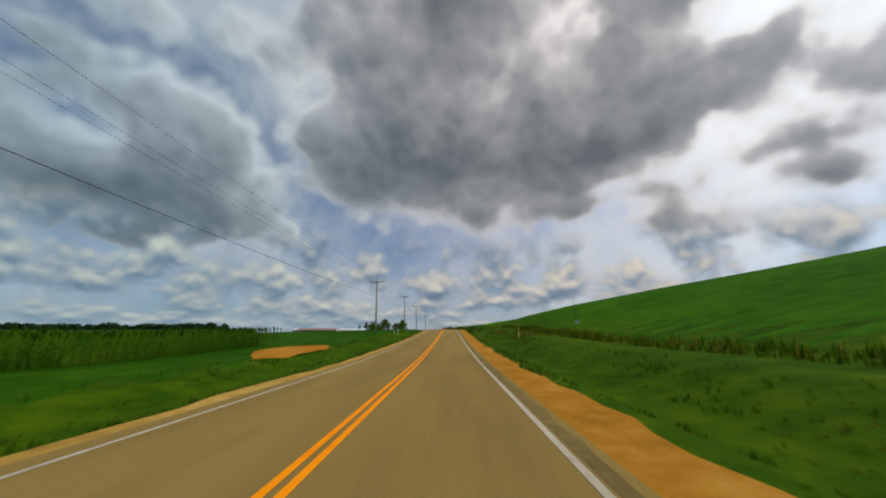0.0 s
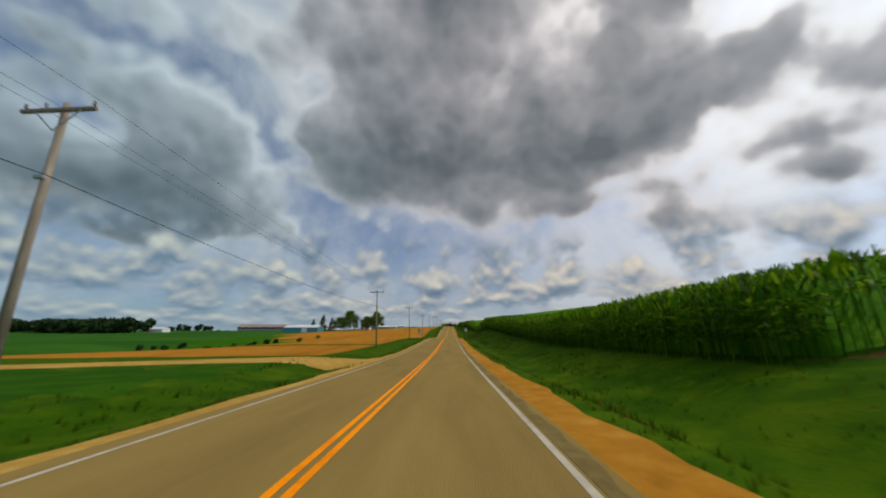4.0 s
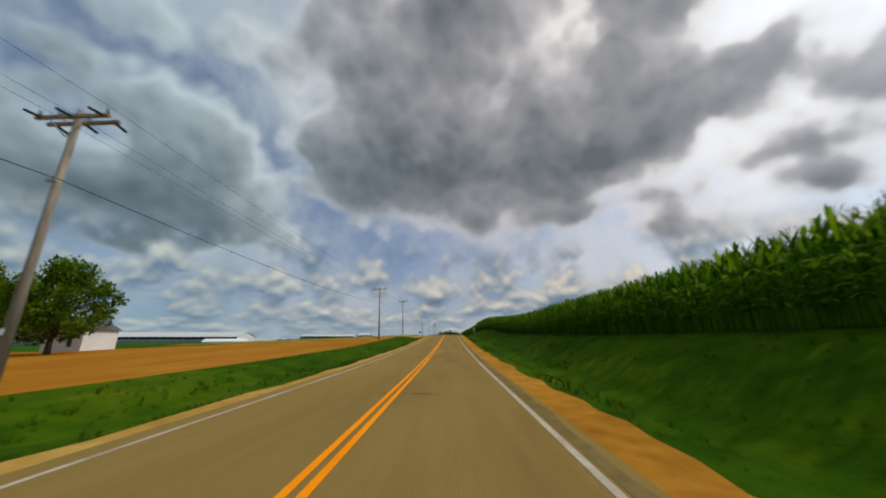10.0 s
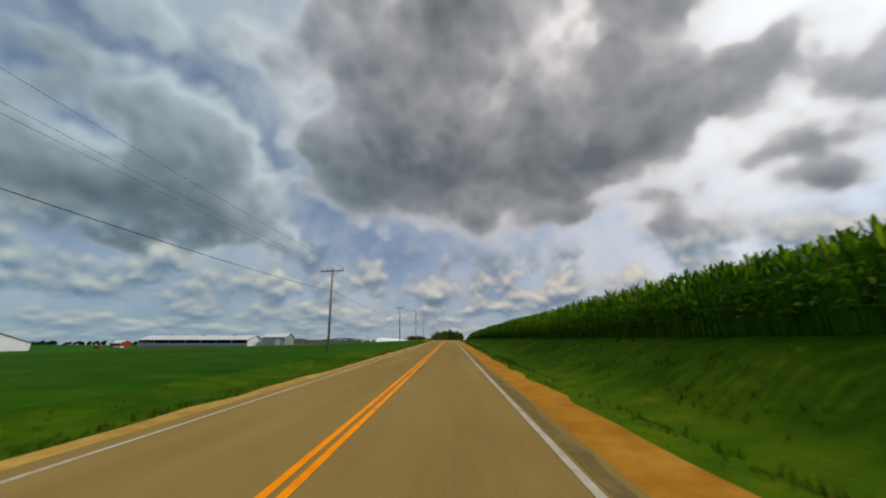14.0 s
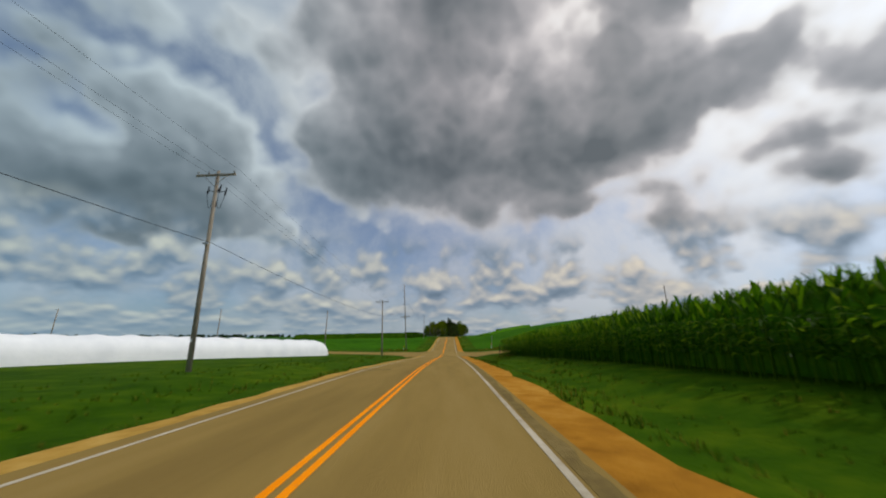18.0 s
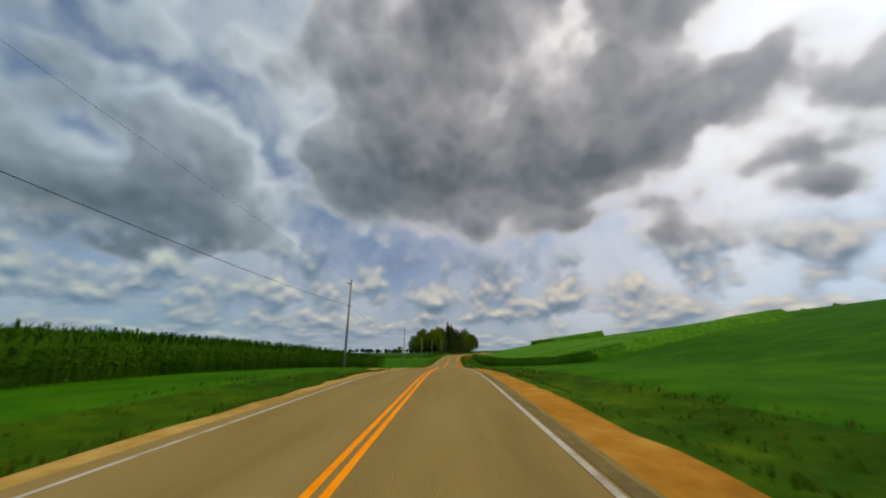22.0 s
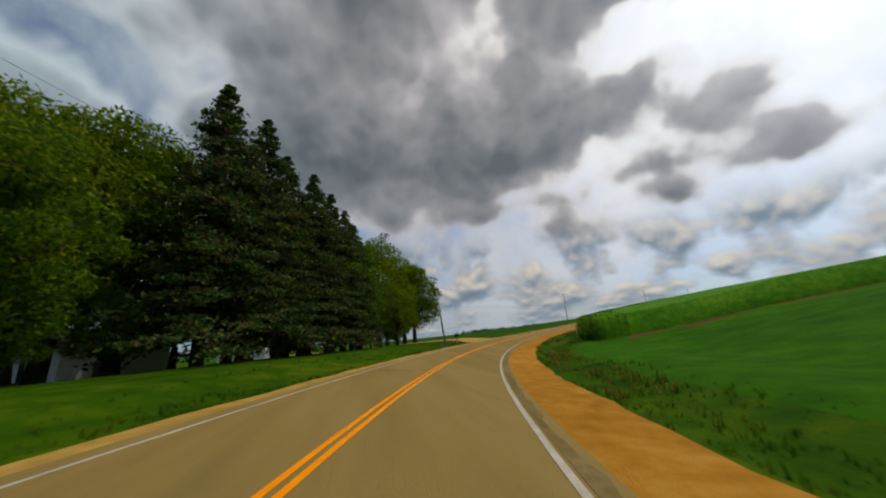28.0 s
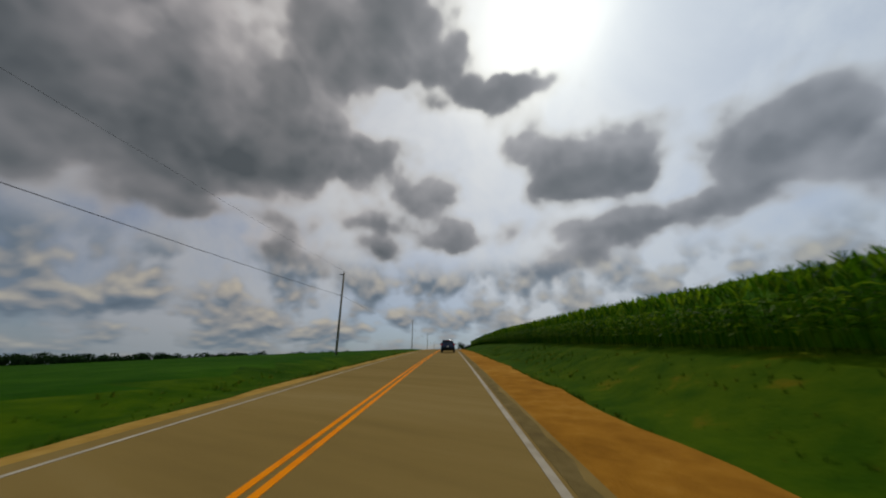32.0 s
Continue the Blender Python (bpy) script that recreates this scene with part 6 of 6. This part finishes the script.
curve_sign(along(962.6, 6.0))
white_sign(along(253, 5.9, 0.45))
sign_back(along(258, -7.4), "grey back of a road sign on a post")
sign_back(along(803, 12.6, 0, -82), "stop sign seen from its grey back on a steel post", True)
for s, d, h, top, low, label in ((487.5, -12.4, 1.1, "yellow_plastic", "yellow_plastic", "yellow plastic cable marker by a pole"), (537, -9.0, 1.6, "yellow_plastic", "white_paint", "pale yellow cable marker by a pole"), (541, 6.0, 1.1, "white_paint", "white_paint", "short white post at the ditch"),
                                 (802.0, -10.5, 1.2, "red_orange", "white_paint", "orange and white cable marker in weeds"), (802.2, 12.3, 1.5, "red_orange", "white_paint", "orange and white cable marker in weeds"), (1096, -13.0, 1.9, "orange_paint", "orange_paint", "orange rod beside a pole"),
                                 (1154.0, 10.5, 1.75, "red_orange", "white_paint", "tall orange and white cable marker before the corn"), (1112, 14.0, 2.0, "red_orange", "red_orange", "thin orange marker rod in the grass"), (1120, 19.0, 2.0, "red_orange", "red_orange", "thin orange marker rod in the grass"), (1226, -11.4, 1.4, "yellow_plastic", "grey_metal", "small marker by a pole"),
                                 (60, -7.5, 1.1, "white_paint", "white_paint", "small white delineator post"), (62, -8.5, 1.1, "white_paint", "white_paint", "small white delineator post"), (40, 9.5, 1.2, "yellow_plastic", "yellow_plastic", "yellow cable marker in the grass"), (948, -9.0, 0.9, "wood", "wood", "short wooden stake by a pole")):
    marker_post(along(s, d), h, top, low, label)
mailbox(along(486.3, -6.6, 0, 90), "black mailbox on a post with white planter")
mailbox(along(695, -5.2, 0, 90), "black mailbox on a post with pale base", "stone")
mailbox(along(1159, -7.0, 0, 90), "dark mailbox on a wooden post by the drive", "")


def field_sign(m):
    root = thing("field_sign", m, "small white seed sign at the corn's edge", "sign")
    post_of(root, 1.3, r=0.02)
    part("panel", flat_plate(B(), [(-0.42, 0.92), (0.26, 0.85), (0.42, 1.08), (0.34, 1.46), (-0.34, 1.52), (-0.48, 1.20)], -0.03, 0.008), M["white_paint"], root, "white panel")
    part("bar", box(B(), -0.2, 0.2, -0.036, -0.032, 1.17, 1.25), M["grey_metal"], root, "unreadable grey bar")


field_sign(along(529, 10.5, 0.35))
pedestal = thing("cable_pedestal", along(508, 9.2), "white cable pedestal with a dark leaning rod", "pedestal")
part("cabinet", box(B(), -0.16, 0.16, -0.12, 0.12, -0.2, 1.1, 0.03), M["white_paint"], pedestal, "white cabinet")
part("rod", rod(B(), (-0.25, 0, 0), (-0.55, 0.1, 2.6), 0.04, 0.04, 8), M["dark_metal"], pedestal, "dark leaning rod")
part("sleeve", rod(B(), (-0.36, 0.04, 1.0), (-0.42, 0.06, 1.5), 0.06, 0.06, 8), M["orange_paint"], pedestal, "orange sleeve")
whip = thing("marker_rod", along(61, 24.0), "dark thin marker rod on the grassy hillside", "marker post")
part("rod", rod(B(), (0, 0, -0.4), (-0.35, 0, 4.2), 0.05, 0.03, 8), M["dark_metal"], whip)
part("box", box(B(), -0.28, 0.28, -0.16, 0.16, -0.2, 0.75, 0.04), M["grey_metal"], whip, "low grey box at the foot")
corner = thing("corner_post", along(773, 10.4), "dark wooden corner post at the corn's end", "post")
part("post", rod(B(), (0, 0, -0.3), (0, 0, 1.9), 0.09, 0.08, 10), M["bark"], corner)


# ---------------------------------------------------------------- bushes by the drive
def bush(name, w, h, seed, n, mat, label):
    rng = np.random.RandomState(seed)
    root = thing(name, Matrix.Identity(4), label, "bush", "bushes by the drive")
    lobes = [(rng.uniform(-w * .3, w * .3), rng.uniform(-w * .3, w * .3), h * rng.uniform(0.35, 0.68), w * rng.uniform(0.2, 0.3)) for _ in range(7)]
    bm = B()
    for x, y, z, r in lobes:
        rod(bm, (0, 0, -0.1), (x, y, z), 0.03, 0.012, 5)
    part("stems", bm, M["bark"], root)
    p, u = blob_points(rng, n, lobes)
    p[:, 2] = np.maximum(p[:, 2], 0.05)
    v, q = leaf_quads(rng, p, u, 0.085)
    ob = new("foliage", big_mesh("foliage", v, q, M[mat]))
    ob.parent = root
    return root


for s, d, w, h, seed, mat, label in ((704, -15.4, 4.4, 2.3, 41, "red_leaf", "round dark red bush at the drive's corner"), (705, -11.4, 4.2, 2.3, 42, "needle", "round dark green bush at the drive's corner"), (707, -13.6, 2.8, 2.3, 43, "leaf_light", "yellow-green bush between darker bushes"), (704, -10.2, 2.2, 1.5, 44, "needle", "round dark bush near the mailbox")):
    b = bush("bush", w, h, seed, 3400, mat, label)
    b.matrix_world = along(s, d, 0.0, seed)
for s, d, seed in ((1006, 13, 51), (900, 120, 52), (318, -60, 53)):
    b = bush("bush", 3.0, 2.0, seed, 900, "leaf", "round green bush in the field")
    b.matrix_world = along(s, d, 0.0, seed)

# ---------------------------------------------------------------- broken pavement edge and patches
rng_edge = random.Random(21)
M["dark_patch"] = material("dark_patch", [(0.0, (0.05, 0.042, 0.034)), (1.0, (0.12, 0.098, 0.07))], 2.5, 0.9, 0.5, 30)


def slab(name, s, d, ls, ld, up, mat, label, seed, sides=9):
    """A flat irregular patch on the pavement."""
    r = random.Random(seed)
    z = float(np.interp(s, ROAD_S, ROAD_Z)) - crown(d, s) + up
    top = []
    for k in range(sides):
        a = 2 * math.pi * k / sides
        f = r.uniform(0.7, 1.15)
        ds, dd = math.cos(a) * ls * f, math.sin(a) * ld * f
        zz = float(np.interp(s + ds, ROAD_S, ROAD_Z)) - crown(d + dd, s + ds) + up
        top.append((*plan(s + ds, d + dd), zz))
    bot = [(x, y, zz - 0.03) for x, y, zz in top]
    faces = [tuple(range(sides - 1, -1, -1))] + [(k, (k + 1) % sides, sides + (k + 1) % sides, sides + k) for k in range(sides)]
    me = mesh_from(name, top + bot, faces, [M[mat]])
    if me.polygons[0].normal.z < 0:
        me.flip_normals()
    tagged(new(name, me), label, "pavement patch", kind="structure")


for k in range(26):
    slab("broken_edge", 74 + k * 1.6 + rng_edge.uniform(-0.5, 0.5), 3.55 + rng_edge.uniform(-0.3, 0.35), rng_edge.uniform(0.5, 1.1), rng_edge.uniform(0.12, 0.36), 0.008, "dark_patch", "dark broken asphalt at the road's edge", k)
for k in range(16):
    slab("road_crack", rng_edge.uniform(0, 1290), rng_edge.uniform(0.4, 2.9) * rng_edge.choice((-1, 1, 1)), rng_edge.uniform(0.03, 0.08), rng_edge.uniform(0.3, 1.2), 0.003, "dark_patch", "thin dark crack across the lane", 100 + k, 11)
